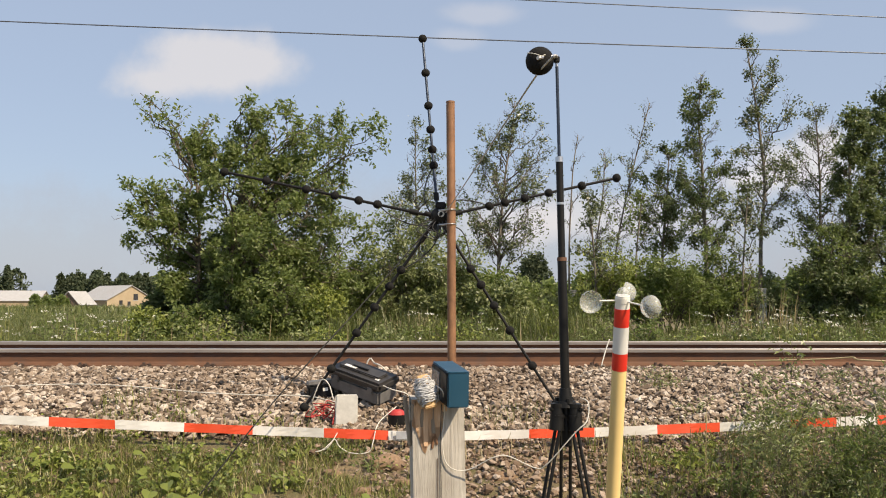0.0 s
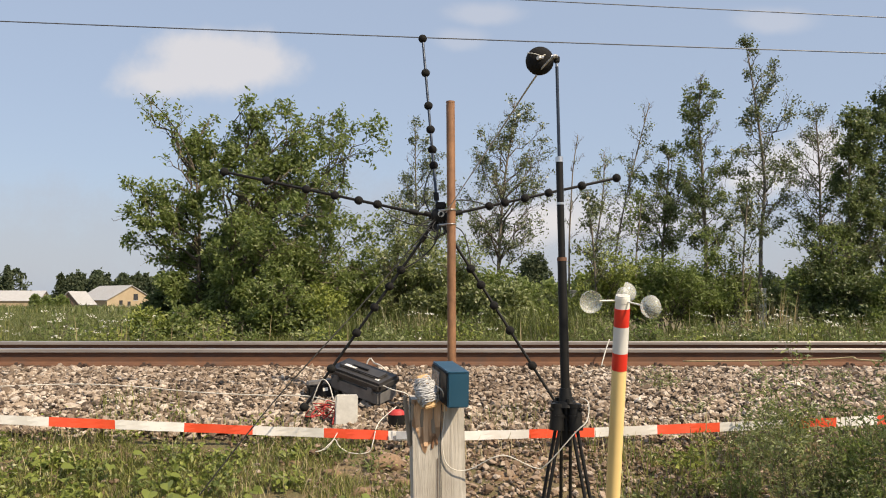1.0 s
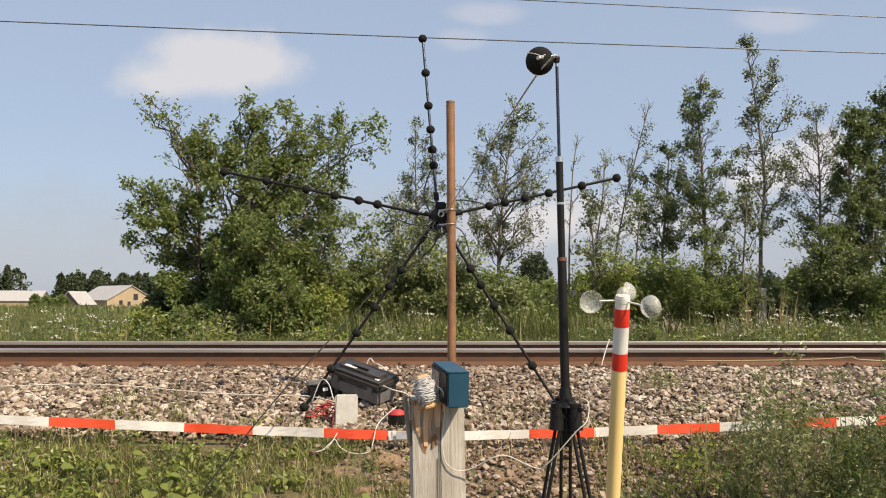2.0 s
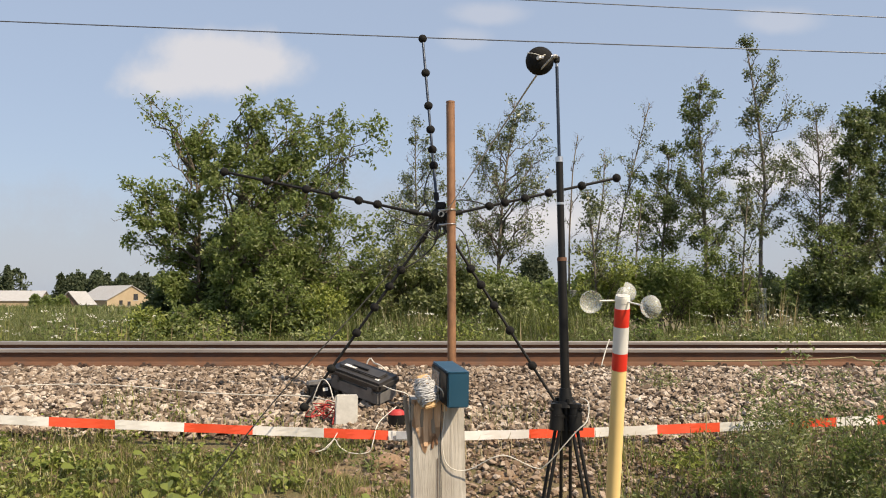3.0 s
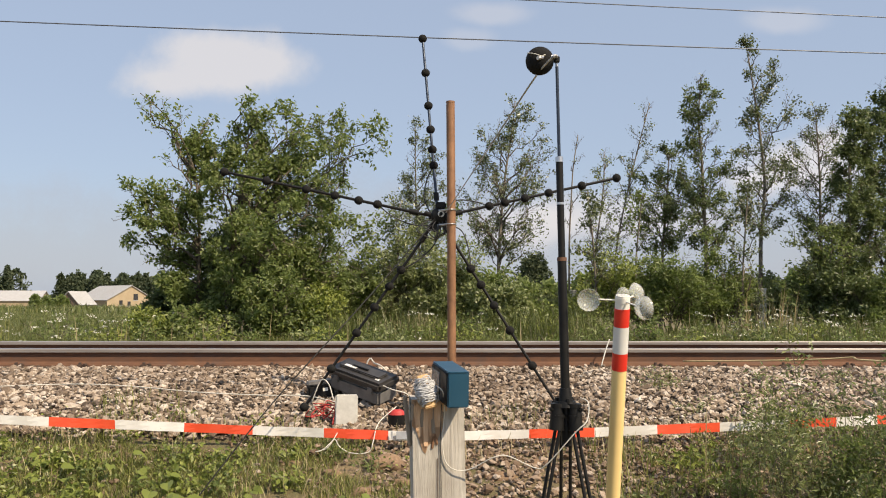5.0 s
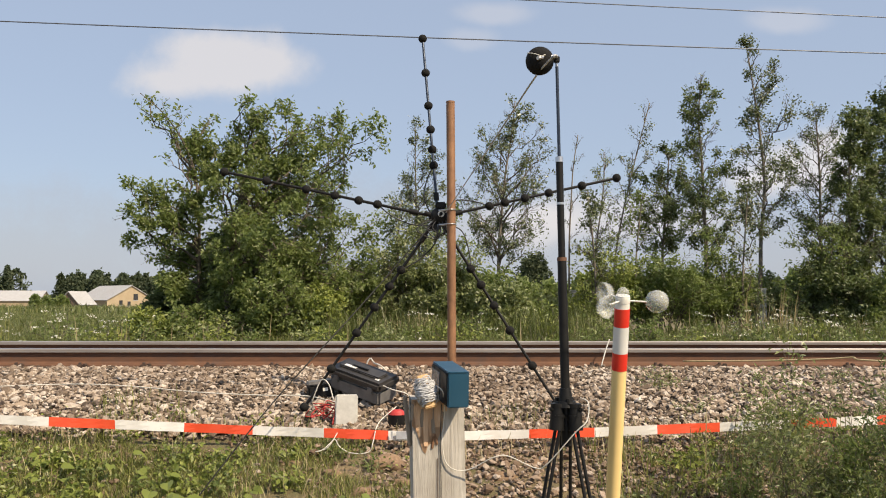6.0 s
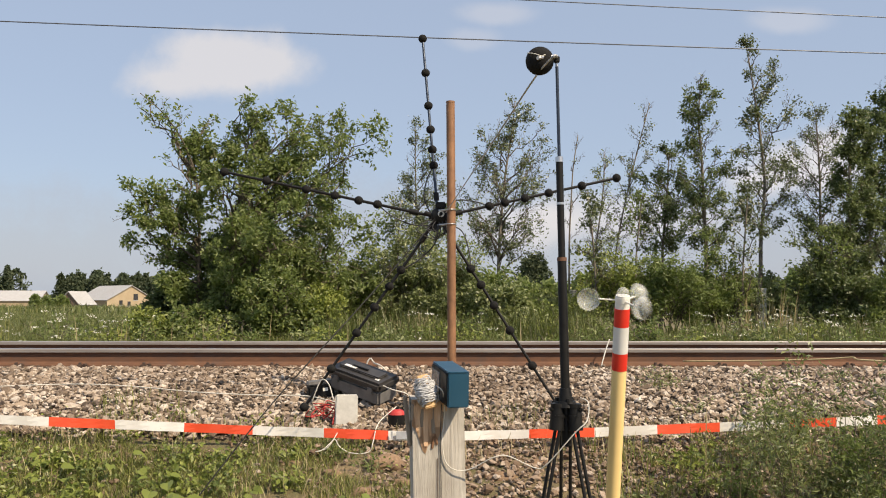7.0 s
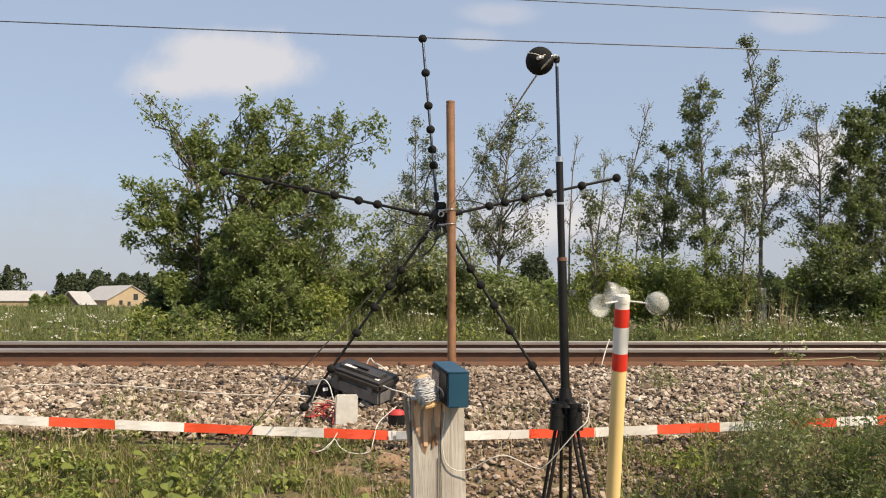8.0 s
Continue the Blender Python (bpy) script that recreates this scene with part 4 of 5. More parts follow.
# ---- sound-level microphone on its tripod ----
def mic_tripod():
    root = thing("microphone_tripod", (0.387, 2.7, 0), "black telescopic tripod mast holding a sound-level microphone", "tripod")
    ax = lambda z: Vector((0.0 - (z - 1.05) * 0.0175, 0, z))
    part("lower_mast", rod(ax(1.02), ax(1.586), 0.0145), "black", root)
    part("middle_mast", rod(ax(1.575), ax(1.903), 0.0115), "black", root)
    part("upper_mast", rod(ax(1.90), ax(2.205), 0.0052), "anod", root)
    part("collar", rod(ax(1.578), ax(1.59), 0.0155), "rail_side", root, "reddish clamp ring")
    part("collar", rod(ax(1.758), ax(1.765), 0.0125), "chrome", root, "thin bright ring")
    part("collar", rod(ax(1.895), ax(1.912), 0.0125), "chrome", root, "bright clamp ring")
    bm = rod(ax(1.137), ax(1.178), 0.023, 0.0175)
    rod(ax(1.120), ax(1.138), 0.036, 0.031, bm)
    for a in (40, 160, 280):
        d = Vector((math.cos(radians(a)), math.sin(radians(a)), 0))
        rod(ax(1.132) + d * 0.028, ax(1.148) + d * 0.028, 0.007, 0.006, bm, 8)
    part("crown", bm, "black", root)
    part("tip", rod(ax(2.205), ax(2.235), 0.0045), "chrome", root, "bright threaded tip")
    part("clip", block((0.018, 0.02, 0.022), ax(2.228), 0.003), "black", root)
    for i, (a, k) in enumerate(((200, 1), (320, 1), (85, 1))):
        d = Vector((math.cos(radians(a)), math.sin(radians(a)), 0))
        sh = Vector((0, 0, 1.085)) + d * 0.030
        leg = part("leg", rod(sh + Vector((0, 0, 0.045)), sh + d * 0.004 - Vector((0, 0, 0.035)), 0.020, 0.0235), "black", root, "thick black leg shoulder and paired tubes")
        part("shoulder_ring", rod(sh + Vector((0, 0, 0.004)), sh + Vector((0, 0, 0.012)), 0.0235), "black", leg)
        part("shoulder_ring", rod(sh + Vector((0, 0, 0.036)), sh + Vector((0, 0, 0.047)), 0.0225), "black", leg)
        part("lever", block((0.016, 0.02, 0.012), sh + d * 0.022 + Vector((0, 0, 0.03)), 0.004, None, pose(0, 0, 0, 0, 0, a)), "black", leg)
        side = Vector((-d.y, d.x, 0)) * 0.014
        foot = d * 0.25 + Vector((0, 0, ground_z(0.387 + d.x * 0.25, 2.7 + d.y * 0.25)))
        for s in (-1, 1):
            part("leg_tube", rod(sh - Vector((0, 0, 0.03)) + side * s, foot + side * s * 1.3, 0.0055, 0.005), "black", leg)
        part("foot", ball(foot + Vector((0, 0, 0.012)), 0.018), "black", leg, "rubber foot")
    part("brace_hub", rod((0, 0, 1.0), (0, 0, 1.12), 0.016), "black", root)


mic_tripod()


def microphone():
    root = thing("windscreened_microphone", (0.311, 2.695, 2.222), "black foam ball windscreen on a microphone at the mast top", "microphone")
    bm = ball((0, 0, 0), 0.0455, None, (1, 1, 1.0), 32)
    part("windscreen", bm, "foam", root)
    part("microphone_body", rod((-0.012, -0.05, -0.005), (0.05, -0.012, 0.012), 0.0065, 0.0065), "chrome", root, "slim bright microphone body")
    v, f = [], []
    tube(smooth_line([(-0.042, -0.022, 0.02), (-0.02, -0.046, 0.01), (0.0, -0.05, 0.002), (0.012, -0.05, 0.006)]), 0.0016, 5, v, f)
    mesh_part("wire_clip", v, f, "cable", root, "pale wire clip", True)


microphone()
cable("microphone_cable", ((0.366, 2.69, 2.232), (0.352, 2.6, 2.212), (0.331, 2.56, 2.192), (0.30, 2.8, 2.186), (0.25, 3.4, 2.168), (0.16, 4.5, 2.14), (0.02, 6.12, 2.09)), 0.0034, "cord", "grey cable from the microphone to the star hub")


# ---- wind gauge on its yellow pole ----
BASE, TOP = Vector((0.543, 3.01, 0)), Vector((0.557, 2.65, 1.434))


def wind_gauge():
    root = thing("wind_gauge", BASE, "cup anemometer on a leaning yellow pole with red and white bands", "anemometer")
    up = (TOP - BASE).normalized()
    right = (Vector((1, 0, 0)) - up * up.x).normalized()
    m = Matrix((right, up.cross(right), up)).transposed()
    root.rotation_euler = m.to_euler()
    ln = (TOP - BASE).length
    r = 0.0235
    part("pole", rod((0, 0, -0.05), (0, 0, ln - 0.20), r * 0.98, None, None, 24), "yellow", root, "smooth yellow plastic pipe")
    z = ln - 0.005
    for c, h in (("band_red", 0.058), ("band_white", 0.085), ("band_red", 0.056)):
        part("band", rod((0, 0, z - h), (0, 0, z), r * 1.02, None, None, 24), c, root, "glossy red band" if c == "band_red" else "white band")
        z -= h
    bm = rod((0, 0, ln - 0.005), (0, 0, ln + 0.036), r * 0.96, r * 0.92, None, 24)
    part("housing", bm, "cap", root, "pale plastic housing")
    part("dome", ball((0, 0, ln + 0.042), r * 0.84, None, (1, 1, 1.05)), "clear", root, "clear dome")
    rotor = part("rotor", rod((0, 0, -0.006), (0, 0, 0.010), r * 0.99, None, None, 24), "cap", root)
    rotor.location = (0, 0, ln + 0.020)
    R = 0.104
    for k in range(3):
        a = radians(120 * k)
        d = Vector((math.cos(a), math.sin(a), 0))
        s = Vector((-d.y, d.x, 0))
        arm = part("arm", rod(d * 0.02, d * (R - 0.03), 0.0027), "cap", rotor, "thin pale arm")
        bm = bmesh.new()
        bmesh.ops.create_uvsphere(bm, u_segments=28, v_segments=18, radius=0.036)
        bmesh.ops.delete(bm, geom=[v for v in bm.verts if v.co.z < -0.004], context="VERTS")
        bmesh.ops.solidify(bm, geom=bm.faces[:], thickness=0.0016)
        turn = (-s).to_track_quat("Z", "Y").to_matrix().to_4x4()
        bm.transform(Matrix.Translation(d * R + s * 0.015) @ turn)
        part("cup", bm, "clear", rotor, "clear plastic half-round cup")
    return rotor


ROTOR = wind_gauge()


# ---- wooden post with box and cord ----
def wooden_post():
    root = thing("wooden_post", (-0.001, 2.78, 0), "short weathered grey timber post with a split top", "post")
    root.rotation_euler = (0, radians(-1.2), radians(6))
    bm = bmesh.new()
    n, h = 14, 1.135
    rng = np.random.default_rng(3)
    ring = [(-0.085, -0.075), (-0.03, -0.078), (0.03, -0.076), (0.088, -0.074), (0.09, 0.0), (0.087, 0.075), (0, 0.078), (-0.086, 0.075), (-0.089, 0)]
    rows = []
    for j in range(n + 1):
        z = h * j / n
        row = []
        for i, (x, y) in enumerate(ring):
            k = 1 + 0.012 * noise.noise((x * 20, y * 20, z * 3))
            zz = z if j < n else z + (0.012 if x < -0.02 else -0.003 if x > 0.02 else 0.004) + rng.uniform(-0.006, 0.006)
            row.append(bm.verts.new((x * k * 0.95, y * k, zz - 0.06 if j == 0 else zz)))
        rows.append(row)
    for j in range(n):
        for i in range(len(ring)):
            i2 = (i + 1) % len(ring)
            bm.faces.new((rows[j][i], rows[j][i2], rows[j + 1][i2], rows[j + 1][i]))
    bm.faces.new(rows[-1])
    bmesh.ops.recalc_face_normals(bm, faces=bm.faces)
    part("timber", bm, "wood", root)
    bm = bmesh.new()
    edge = [(-0.083, 1.06), (-0.07, 1.05), (-0.06, 1.015), (-0.05, 0.985), (-0.042, 0.975), (-0.034, 1.0), (-0.02, 1.01), (-0.008, 1.0), (0.004, 1.035), (0.014, 1.05), (0.022, 1.09)]
    outline = [bm.verts.new((x, -0.0792, z)) for x, z in edge] + [bm.verts.new((0.024, -0.0792, 1.139)), bm.verts.new((-0.083, -0.0792, 1.145))]
    bmesh.ops.solidify(bm, geom=[bm.faces.new(outline)], thickness=0.004)
    bmesh.ops.recalc_face_normals(bm, faces=bm.faces)
    part("torn_face", bm, "wood_raw", root, "torn brown inner wood")
    for k in range(24):
        x = -0.082 + 0.106 * (k + rng.uniform(0.1, 0.9)) / 24
        z1 = 1.142 - rng.uniform(0, 0.03)
        z0 = 1.135 - max(0.03, 0.135 - abs(x + 0.042) * 1.5 + rng.uniform(-0.06, 0.015))
        bm = block((rng.uniform(0.006, 0.015), rng.uniform(0.009, 0.015), z1 - z0), (x, -0.076, (z0 + z1) / 2), 0.0015, None, pose(0, 0, 0, rng.uniform(-1, 3), rng.uniform(-4, 4), rng.uniform(-15, 15)))
        part("splinter", bm, "wood_raw" if k % 7 else "wood_grey", root, "torn brown wood fibre" if k % 7 else "")
    bm = block((0.012, 0.05, 0.16), (-0.094, -0.03, 1.075), 0.004, None, pose(0, 0, 0, 0, -5, 0))
    part("splinter", bm, "wood_grey", root, "weathered flake splitting off the side")
    bm = block((0.008, 0.004, 0.04), (-0.018, -0.081, 1.01), 0.002, None, pose(0, 0, 0, 0, 8, 0))
    block((0.006, 0.006, 0.035), (-0.008, -0.081, 1.02), 0.002, bm, pose(0, 0, 0, 0, -12, 0))
    part("stain", bm, "rust", root, "dark rust-red stain")
    bm = bmesh.new()
    for x, z0, z1 in ((-0.008, 0.55, 0.96), (-0.004, 0.3, 0.6), (-0.062, 0.4, 0.6)):
        block((0.002, 0.003, z1 - z0), (x, -0.0795, (z0 + z1) / 2), 0.0, bm, pose(0, 0, 0, 0, 1.2, 0))
    part("crack", bm, "barn_dark", root, "dark drying crack")


wooden_post()


def blue_box():
    root = thing("blue_box", (0.022, 2.735, 1.130), "small dark blue metal instrument box on the post top", "instrument box")
    root.rotation_euler = (radians(4), 0, radians(12))
    part("case", block((0.066, 0.235, 0.108), (0, 0, 0.058), 0.003), "blue", root)
    part("face_frame", block((0.005, 0.226, 0.1), (-0.0345, 0, 0.058), 0.002), "black", root, "black front frame")
    part("window", block((0.003, 0.12, 0.07), (-0.038, 0.045, 0.062), 0.001), "glass_dark", root, "dusty grey display window")
    part("lid_rim", block((0.069, 0.238, 0.005), (0, 0, 0.112), 0.002), "blue", root)
    part("foot", block((0.055, 0.09, 0.03), (0, 0.05, -0.008)), "black", root)


blue_box()


def cord_winder():
    root = thing("cord_winder", (-0.051, 2.672, 1.170), "wooden stick wound with grey cord on the post", "cord reel")
    root.rotation_euler = (radians(-28), radians(-13), radians(10))
    root.scale = (0.88, 0.88, 0.88)
    part("stick", block((0.042, 0.02, 0.125), (0, 0, 0.0), 0.003), "wood_new", root, "bare pale wooden stick")
    rng = np.random.default_rng(9)
    for k in range(5):
        v, f = [], []
        pts = []
        for i in range(90):
            a = i * 0.62
            u = i / 89
            r = 0.024 + 0.012 * math.sin(u * math.pi) + rng.uniform(-0.003, 0.003)
            pts.append((math.cos(a + k) * r * 1.08, math.sin(a + k) * r * 0.95, (u - 0.5) * 0.066 + 0.02 * math.sin(a * (1 + 0.07 * k) + k * 1.7)))
        tube(pts, 0.0026, 4, v, f)
        mesh_part("cord_winding", v, f, "cord", root, smooth=True)


cord_winder()
cable("cord", ((-0.02, 2.655, 1.19), (0.0, 2.645, 1.17), (0.004, 2.69, 1.10), (-0.002, 2.6945, 1.02), (0.006, 2.695, 0.955), (0.035, 2.695, 0.926), (0.084, 2.69, 0.928), (0.152, 2.66, 0.968), (0.2, 2.66, 0.974),
               (0.283, 2.65, 0.94), (0.317, 2.63, 0.955), (0.40, 2.60, 1.055), (0.435, 2.6, 1.09), (0.445, 2.63, 1.14), (0.425, 2.66, 1.152)), 0.0019, "cable", "pale cord hanging between post and tripod", "cord")
cable("post_cable", ((-0.005, 2.68, 1.13), (-0.008, 2.6955, 1.0), (-0.006, 2.6955, 0.85), (-0.01, 2.6955, 0.5), (-0.02, 2.68, 0.02)), 0.0015, "cable_dark", "thin dark cable running down the post", steps=6)


# ---- barrier tape ----
def barrier_tape():
    root = thing("barrier_tape", (0, 0, 0), "red and white striped barrier tape strung along the ballast", "barrier tape")
    K = 0.972  # strung a little in front of the stones
    px, pz, py = (-4.2, -3.04, -1.294, -0.228, 0.151, 1.04, 1.883, 3.04, 4.2), (0.69, 0.641, 0.568, 0.545, 0.548, 0.563, 0.590, 0.640, 0.70), (5.95, 5.9, 5.9, 5.8, 5.8, 5.85, 5.9, 5.9, 5.95)
    edges = [-4.05, -3.6, -3.15, -2.705, -2.25, -1.775, -1.305, -0.81, -0.37, 0.11, 0.583, 1.03, 1.463, 1.898, 2.38, 2.70, 2.98, 3.4, 3.85]
    red = False
    for i in range(len(edges) - 1):
        a, b = edges[i], edges[i + 1]
        v, f = [], []
        n = 6
        for k in range(n + 1):
            x = a + (b - a) * k / n
            z, y = float(np.interp(x, px, pz)), float(np.interp(x, px, py))
            fold = 0.003 * math.sin(x * 9) + 0.002 * math.sin(x * 31)
            hh = 0.0315 * (1 - 0.05 * max(0, math.sin(x * 3.3)))
            for s in (-1, 0, 1):
                v.append((x * K, y * K + fold * s, 1.45 - (1.45 - z) * K + s * hh * K + 0.001 * math.sin(x * 23)))
        for k in range(n):
            for s in (0, 1):
                q = k * 3 + s
                f.append((q, q + 3, q + 4, q + 1))
        name = "tape_red" if red else "tape_white"
        ob = mesh_part("stripe", v, f, name, root, "red plastic stripe" if red else "white plastic stripe")
        so = ob.modifiers.new("thickness", "SOLIDIFY")
        so.thickness = 0.0015
        red = not red if i != 8 else False
    # two grey patches on the white stripe left of the post
    for x, w in ((-0.345, 0.012), (-0.27, 0.085)):
        part("tape_patch", block((w, 0.003, 0.05), (x * K, 5.792 * K - 0.004, 0.577)), "tape_grey", root, "plain grey patch")


barrier_tape()


# ---- tool box, block and clutter on the bank ----
def tool_box():
    root = thing("tool_box", (-0.615, 6.62, 0.712), "worn black plastic tool box lying tilted on the ballast", "tool box")
    root.rotation_euler = (radians(15), radians(13), radians(-34))
    part("body", block((0.50, 0.22, 0.115), (0, 0, 0.10), 0.016), "grey_plastic", root)
    bm = block((0.53, 0.25, 0.07), (0, 0, 0.19), 0.02)
    block((0.40, 0.12, 0.02), (0, 0, 0.232), 0.008, bm)
    lid = part("lid", bm, "lid_plastic", root, "scuffed dark grey ribbed lid")
    part("handle", block((0.16, 0.022, 0.014), (-0.02, -0.01, 0.247), 0.005), "black", lid)
    part("handle_recess", block((0.11, 0.028, 0.004), (-0.1, -0.03, 0.2425)), "cap", lid, "pale strip")
    part("sticker", block((0.035, 0.025, 0.003), (0.19, -0.06, 0.2275)), "cap", lid, "white sticker")
    for x in (-0.17, 0.17):
        part("latch", block((0.05, 0.014, 0.06), (x, -0.122, 0.155), 0.005), "grey_plastic", root)


tool_box()


def small_case():
    root = thing("small_case", (-0.95, 6.7, 0.70), "small black case beside the tool box", "case")
    root.rotation_euler = (0, radians(-6), radians(15))
    part("body", block((0.20, 0.15, 0.10), (0, 0, 0.06), 0.012), "black", root)
    part("lid", block((0.205, 0.155, 0.03), (0, 0, 0.122), 0.01), "grey_plastic", root)
    part("label_plate", block((0.04, 0.003, 0.025), (0.03, -0.0765, 0.07)), "cap", root)


small_case()


def concrete_block():
    root = thing("concrete_block", (-0.68, 6.02, 0.515), "upright pale concrete block leaning behind the barrier tape", "block")
    root.rotation_euler = (radians(-4), radians(1), radians(6))
    bm = block((0.157, 0.10, 0.285), (0, 0, 0.14), 0.008)
    for v in bm.verts:
        v.co += Vector((noise.noise(v.co * 9), noise.noise(v.co * 11), noise.noise(v.co * 13))) * 0.004
    part("body", bm, "concrete", root)


concrete_block()


def red_pot():
    root = thing("cable_pot", (-0.32, 6.0, 0.58), "black tub with a red lid beside the post", "tub")
    part("tub", rod((0, 0, -0.06), (0, 0, 0.085), 0.058, 0.066), "black", root)
    bm = rod((0, 0, 0.085), (0, 0, 0.105), 0.068, 0.062)
    ball((0, 0, 0.103), 0.05, bm, (1, 1, 0.35))
    part("lid", bm, "cable_red", root, "red lid")
    part("knob", rod((0, 0, 0.115), (0, 0, 0.135), 0.012, 0.010), "black", root)


red_pot()


def soil_clod(x, y, w, h, seed):
    root = thing("soil_clod", (x, y, ground_z(x, y) - 0.03), "lump of dry brown earth at the foot of the bank", "earth lump", "earth lumps")
    bm = bmesh.new()
    bmesh.ops.create_icosphere(bm, subdivisions=3, radius=0.5)
    for v in bm.verts:
        k = 1 + 0.35 * noise.noise(v.co * 2.2 + Vector((seed, 0, 0))) + 0.12 * noise.noise(v.co * 7 + Vector((0, seed, 0)))
        v.co = Vector((v.co.x * w * k, v.co.y * w * 0.7 * k, v.co.z * h * k + h * 0.3))
    part("lump", bm, "clod", root)


for i, (x, y, w, h) in enumerate(((-0.36, 5.45, 0.26, 0.13), (-0.47, 5.05, 0.12, 0.09), (-0.24, 5.2, 0.14, 0.08), (-0.7, 5.35, 0.14, 0.06), (-0.95, 5.5, 0.16, 0.06), (0.35, 5.3, 0.2, 0.07), (0.62, 5.5, 0.16, 0.06))):
    soil_clod(x, y, w, h, 3 + i * 1.7)
rngc = np.random.default_rng(12)
for k in range(3):
    p = [(-0.86 + rngc.uniform(-0.1, 0.12), 6.05 + rngc.uniform(-0.1, 0.1), 0.0) for _ in range(7)]
    p = [(x, y, float(np.interp(y, PROFILE_Y, PROFILE_Z)) + 0.06 + rngc.uniform(0, 0.13)) for x, y, _ in p]
    cable("red_cable", p, 0.0036, "cable_red", "tangled red cable by the tool box")
cable("white_cable", ((-0.95, 6.2, 0.72), (-0.88, 6.18, 0.88), (-0.82, 6.15, 0.86), (-0.78, 6.12, 0.75)), 0.0042, "cable", "pale cable looping beside the cases")
cable("white_cable", ((-0.42, 6.02, 0.86), (-0.35, 5.95, 0.84), (-0.24, 5.95, 0.80), (-0.22, 5.95, 0.68)), 0.004, "cable", "pale cable from the tool box")
cable("white_cable", ((-0.69, 5.72, 0.60), (-0.72, 5.6, 0.545), (-0.78, 5.55, 0.495), (-0.82, 5.55, 0.485), (-0.75, 5.55, 0.505), (-0.70, 5.56, 0.56), (-0.67, 5.55, 0.52), (-0.61, 5.55, 0.482), (-0.53, 5.55, 0.472),
                      (-0.47, 5.55, 0.49), (-0.45, 5.56, 0.55), (-0.43, 5.75, 0.64), (-0.32, 5.9, 0.73)), 0.0032, "cable", "pale cable hanging over the tape")
cable("white_cable", ((-0.66, 6.84, 0.76), (-0.62, 6.85, 0.92), (-0.585, 6.85, 0.995), (-0.55, 6.85, 0.96), (-0.50, 6.84, 0.94), (-0.45, 6.83, 0.90)), 0.006, "cable", "pale cable ends sticking up behind the tool box")
cable("bank_cable", tuple((x, y, float(np.interp(y, PROFILE_Y, PROFILE_Z)) + 0.075) for x, y in
      ((-4.6, 6.75), (-3.6, 6.9), (-3.0, 7.0), (-2.5, 6.9), (-1.9, 6.7), (-1.4, 6.62), (-1.05, 6.6), (-0.75, 6.4))), 0.0042, "cable", "pale cable lying along the ballast")
cable("rail_wire", ((1.52, 8.22, 0.83), (1.55, 8.25, 0.92), (1.585, 8.28, 1.01), (1.615, 8.3, 1.085)), 0.006, "cable", "white wire rising at the rail")
cable("track_cable", ((2.3, 8.2, 0.88), (3.0, 8.2, 0.885), (3.6, 8.18, 0.9), (3.9, 8.15, 0.92), (3.95, 8.1, 0.90), (4.6, 8.1, 0.87)), 0.008, "dry", "pale stalk lying along the rail foot", "stalk")

# ---- near plants ----
blades("bank_grass", "short rough grass at the foot of the bank", 26000, (-3.8, 0.0), (4.3, 5.9), 0.025, 0.10, 31, "grass", 0.003, 1.6, 0.42, 0.9)
blades("field_grass", "short grass on the trackside field", 16000, (-4.5, 4.5), (0.6, 4.5), 0.03, 0.10, 36, "grass", 0.004, 0.9, 0.3, 0.8)
blades("bank_grass", "sparse grass between the stones", 3000, (0.9, 4.2), (4.3, 6.0), 0.05, 0.2, 32, "grass", 0.0035, 1.6, 0.4, 0.5)
blades("dry_grass", "dry yellow grass at the foot of the bank", 3200, (-3.8, 3.8), (4.4, 6.1), 0.05, 0.2, 33, "dry", 0.003, 1.1, 0.45, 0.6)


def herb(x, y, seed, leaf, size, n, h):
    """A low leafy weed."""
    rng = np.random.default_rng(seed)
    z = ground_z(x, y)
    root = thing("weed", (x, y, z - 0.01), "low leafy green weed on the bank", "weed", "weeds on the bank")
    v, f, s = [], [], []
    for i in range(n):
        a, u = i * 2.4, rng.uniform(0.2, 1)
        e = (math.cos(a) * 0.16 * u, math.sin(a) * 0.16 * u, h * rng.uniform(0.5, 1.1) * (1.1 - 0.5 * u))
        tube([(0, 0, 0), (e[0] * 0.4, e[1] * 0.4, e[2] * 0.7), e], 0.002, 3, v, f)
        s += [np.array(e) * k + rng.normal(size=3) * 0.022 for k in (0.5, 0.65, 0.8, 0.9, 1.0, 1.0, 1.0)]
    mesh_part("stem", v, f, "grass", root)["kind"] = "stuff"
    lv, lf = leaf_mesh(np.array(s), size, rng, 0.62, 1.0)
    lv[:, 2] = np.maximum(lv[:, 2], 0.012)
    mesh_part("leaves", lv, lf, leaf, root)


def broad_leaf(at, d, up, ln, v, f):
    """One rounded, notched and cupped leaf blade."""
    s = d.cross(up).normalized()
    base = len(v)
    v.append(tuple(at))
    rim = ((-0.12, 0.26), (0.14, 0.47), (0.5, 0.5), (0.82, 0.27), (1.0, 0.0), (0.82, -0.27), (0.5, -0.5), (0.14, -0.47), (-0.12, -0.26))
    for a, b in rim:
        v.append(tuple(at + d * ln * a + s * ln * b + up * ln * (abs(b) * 0.28 - a * a * 0.22)))
    for k in range(len(rim) - 1):
        f.append((base, base + 1 + k, base + 2 + k))


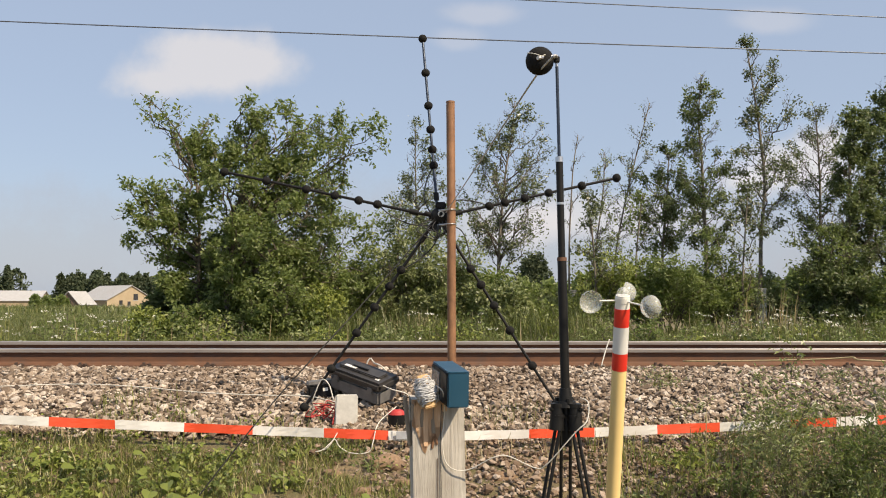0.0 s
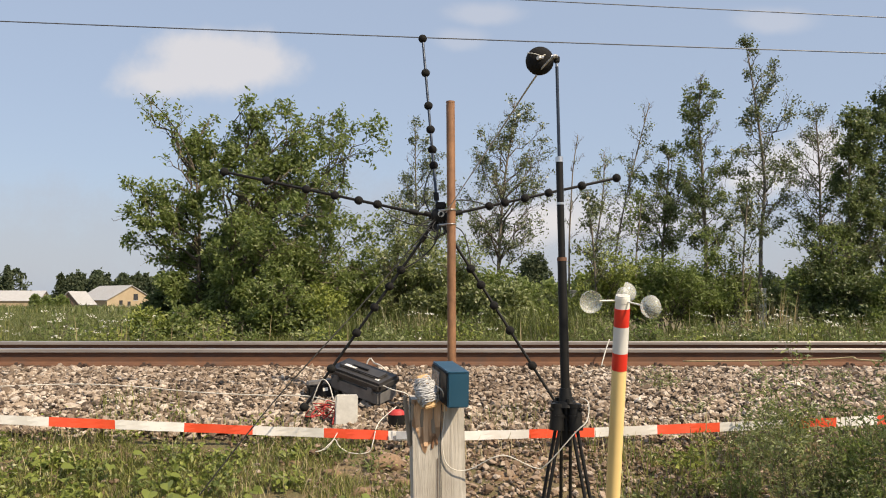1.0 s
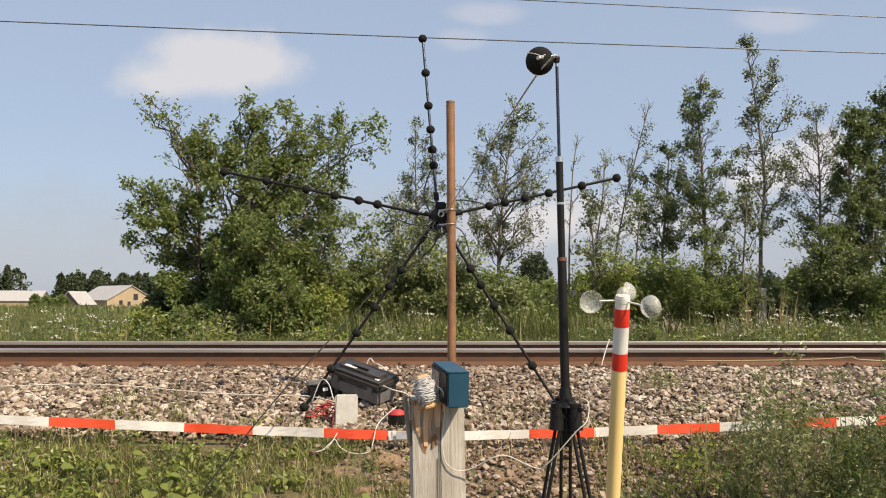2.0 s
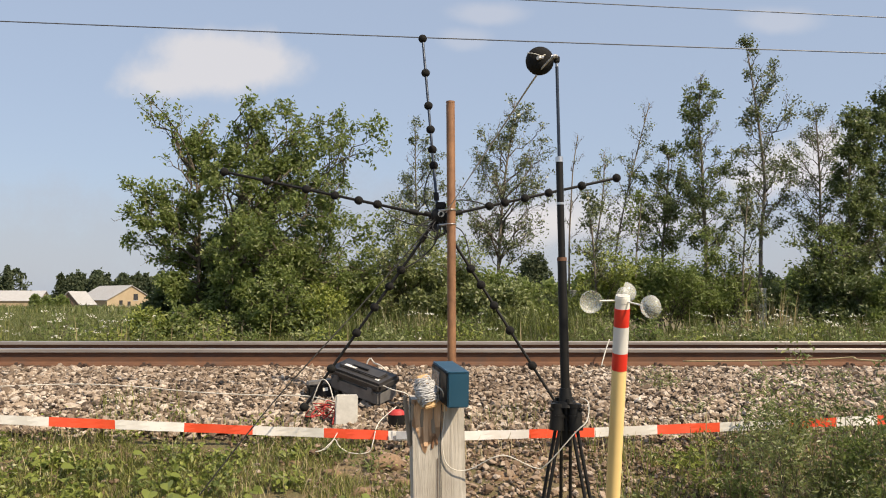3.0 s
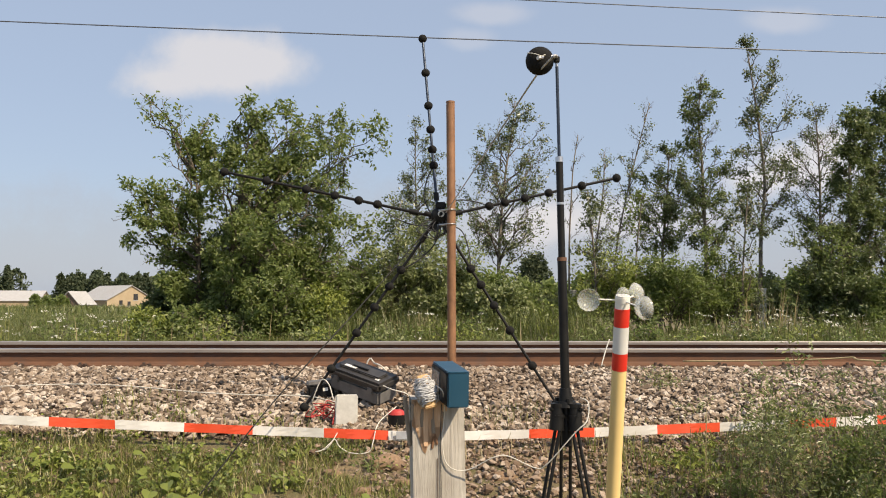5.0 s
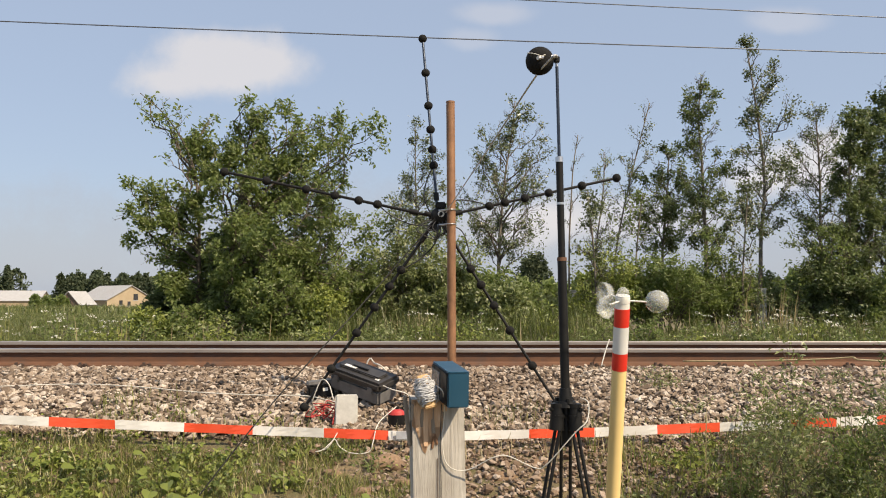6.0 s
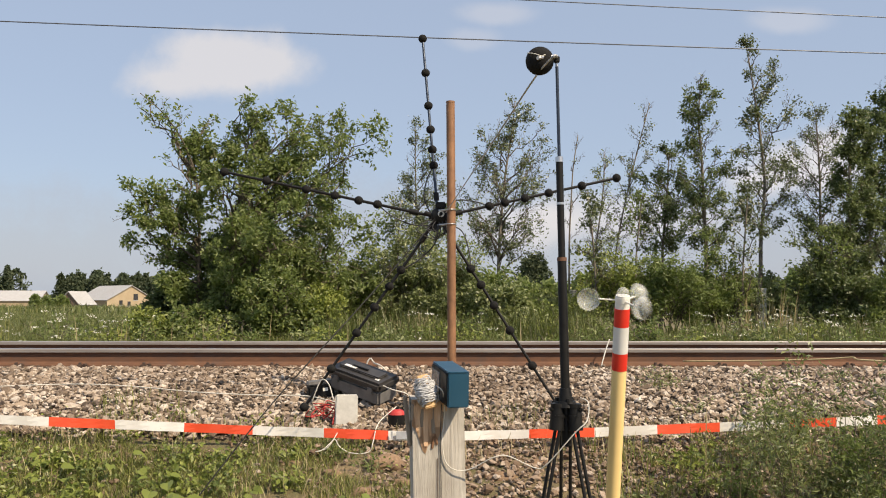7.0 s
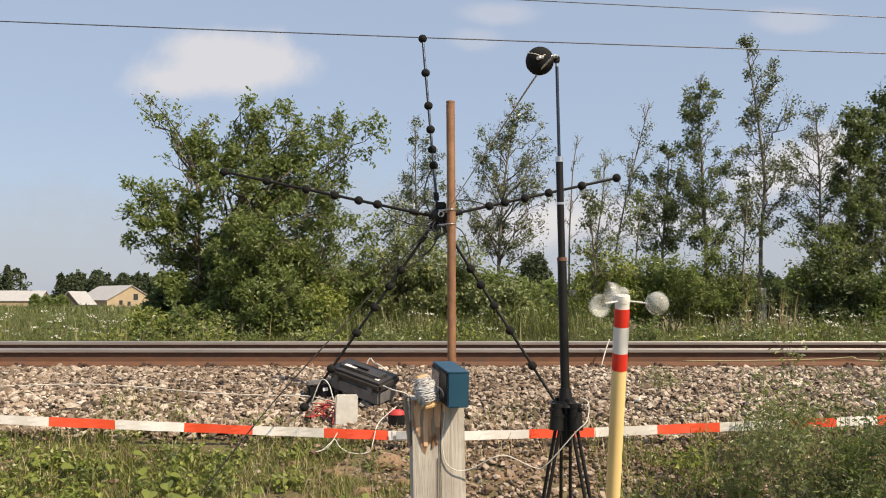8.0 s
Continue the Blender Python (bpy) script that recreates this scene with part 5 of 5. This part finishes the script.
def broad_weed(x, y, seed, size, n, h):
    """A coarse weed with large soft leaves on long stalks."""
    rng = np.random.default_rng(seed)
    root = thing("broad_weed", (x, y, ground_z(x, y) - 0.01), "coarse weed with large rounded light-green leaves", "weed", "broad-leaved weeds")
    for i in range(n):
        a, u = i * 2.4 + rng.uniform(-0.4, 0.4), rng.uniform(0.3, 1)
        out = Vector((math.cos(a), math.sin(a), 0))
        tip = out * (0.15 * u) + Vector((0, 0, h * rng.uniform(0.55, 1.1) * (1.15 - 0.5 * u)))
        v, f = [], []
        tube([(0, 0, 0), tuple(tip * 0.55 + Vector((0, 0, h * 0.12))), tuple(tip)], 0.0022, 3, v, f)
        d = (out + Vector((rng.normal(0, 0.4), rng.normal(0, 0.4), rng.uniform(-0.35, 0.15)))).normalized()
        up = Vector((rng.normal(0, 0.2) + 0.1, rng.normal(-0.25, 0.2), 1))
        up = (up - d * up.dot(d)).normalized()
        broad_leaf(tip, d, up, size * rng.uniform(0.6, 1.15), v, f)
        mesh_part("leaf", v, f, "leaf_yellow", root)


rngw = np.random.default_rng(77)
for i, (x, y, size) in enumerate(((-2.45, 4.75, 0.07), (-2.05, 4.6, 0.10), (-1.75, 4.55, 0.13), (-1.45, 4.62, 0.13), (-1.62, 4.95, 0.10), (-2.3, 5.1, 0.08), (-1.2, 4.9, 0.08),
                                  (-2.75, 4.6, 0.08), (-0.75, 4.6, 0.07), (-0.5, 4.7, 0.07), (-1.95, 5.3, 0.07), (-2.6, 5.3, 0.06), (-0.95, 5.15, 0.06), (-1.35, 5.35, 0.05))):
    broad_weed(x, y, 440 + i, size * 0.8, 7, 0.07 + size)
for i in range(64):
    x, y = rngw.uniform(-3.4, -0.25), rngw.uniform(4.45, 5.65)
    if x > -1.2 and i % 3:
        x -= 1.6
    herb(x, y, 500 + i, "leaf_yellow" if rngw.uniform() < 0.7 else "leaf", rngw.choice((0.022, 0.028, 0.036, 0.045)), 11, rngw.uniform(0.05, 0.15))
for i in range(18):
    x, y = rngw.uniform(1.1, 3.4), rngw.uniform(4.4, 5.9)
    if x < 1.9 and y < 5.2:
        y += 0.5
    herb(x, y, 700 + i, "leaf_grey" if rngw.uniform() < 0.6 else "leaf_yellow", rngw.uniform(0.022, 0.042), 8, rngw.uniform(0.08, 0.2))

for i in range(16):
    x, y = rngw.uniform(1.7, 3.9), rngw.uniform(6.1, 7.6)
    herb(x, y, 800 + i, "leaf_grey", rngw.uniform(0.018, 0.03), 8, rngw.uniform(0.1, 0.24))
for i in range(10):
    x, y = rngw.uniform(-3.2, -0.9), rngw.uniform(5.75, 6.3)
    herb(x, y, 830 + i, "leaf_yellow", rngw.uniform(0.02, 0.035), 9, rngw.uniform(0.06, 0.13))
blades("tuft_grass", "grass tufts growing through the stones", 2600, (-3.6, 4.2), (5.8, 6.7), 0.06, 0.2, 35, "grass", 0.003, 1.1, 0.58, 0.5)

blades("seeding_stalks", "thin pale seeding grass stalks at the bank foot", 26, (1.45, 2.4), (4.5, 5.1), 0.6, 1.0, 41, "dry", 0.0022, 0.5, 0.0, 0.25)

WILLOWS = ((1.80, 4.5, 1.2, 0.42), (2.2, 4.55, 0.85, 0.45), (2.5, 4.4, 0.8, 0.55), (2.05, 4.6, 0.75, 0.4), (2.38, 4.6, 1.0, 0.9), (1.68, 4.85, 0.32, 0.3), (1.48, 5.0, 0.28, 0.35), (2.1, 4.35, 0.45, 0.4), (2.65, 4.8, 0.95, 0.8),
           (2.35, 4.2, 0.42, 0.5), (1.95, 5.3, 0.6, 0.5), (2.9, 5.2, 0.8, 0.8), (2.25, 5.6, 0.5, 0.5))
for i, (x, y, h, w) in enumerate(WILLOWS):
    leaf = "leaf_yellow" if i in (6, 9, 12) else "leaf" if i in (1, 5) else "leaf_dark" if i in (2, 4, 7, 8) else "leaf_grey"
    shrub(x, y, w, h * 1.25, 900 + i, leaf, "young grey-green willow sapling at the bank foot", 8, 0.0042, 0.036, 9 if i < 5 else 5, 1, 0.036, "willow_sapling", 0.34, 3.0 if i < 7 else 1.5, 0.6, gap=-0.3)


# ---- movement ----
def motions():
    turns = ((0, 79), (4.75, 79), (5.0, 65), (5.25, 30), (5.5, -15), (5.8, -75), (6.0, -120), (6.25, -176), (6.5, -230), (6.67, -293), (6.83, -356), (7.0, -420),
             (7.25, -481), (7.5, -543), (7.67, -606), (7.83, -670), (8.0, -733))
    at = ROTOR.location.copy()
    walk(ROTOR, [(t, pose(*at, 0, 0, a - 13)) for t, a in turns])
    for ob, (x, y, z), drift in CLOUDS:
        walk(ob, [(0, pose(x - drift / 2, y, z)), (8, pose(x + drift / 2, y, z))])
    for limb, start, size, phase, rate in SWAY:
        rows = []
        for i in range(17):
            t = i * 0.5
            gust = math.sin(t * 2.3 * rate + phase) + 0.6 * math.sin(t * 4.7 * rate + phase * 2)
            rows.append((t, pose(*start, 0.25 * size * gust, 0.45 * size * math.sin(t * 2.9 * rate + phase * 1.3) + 0.2 * size, 0)))
        walk(limb, rows)


motions()
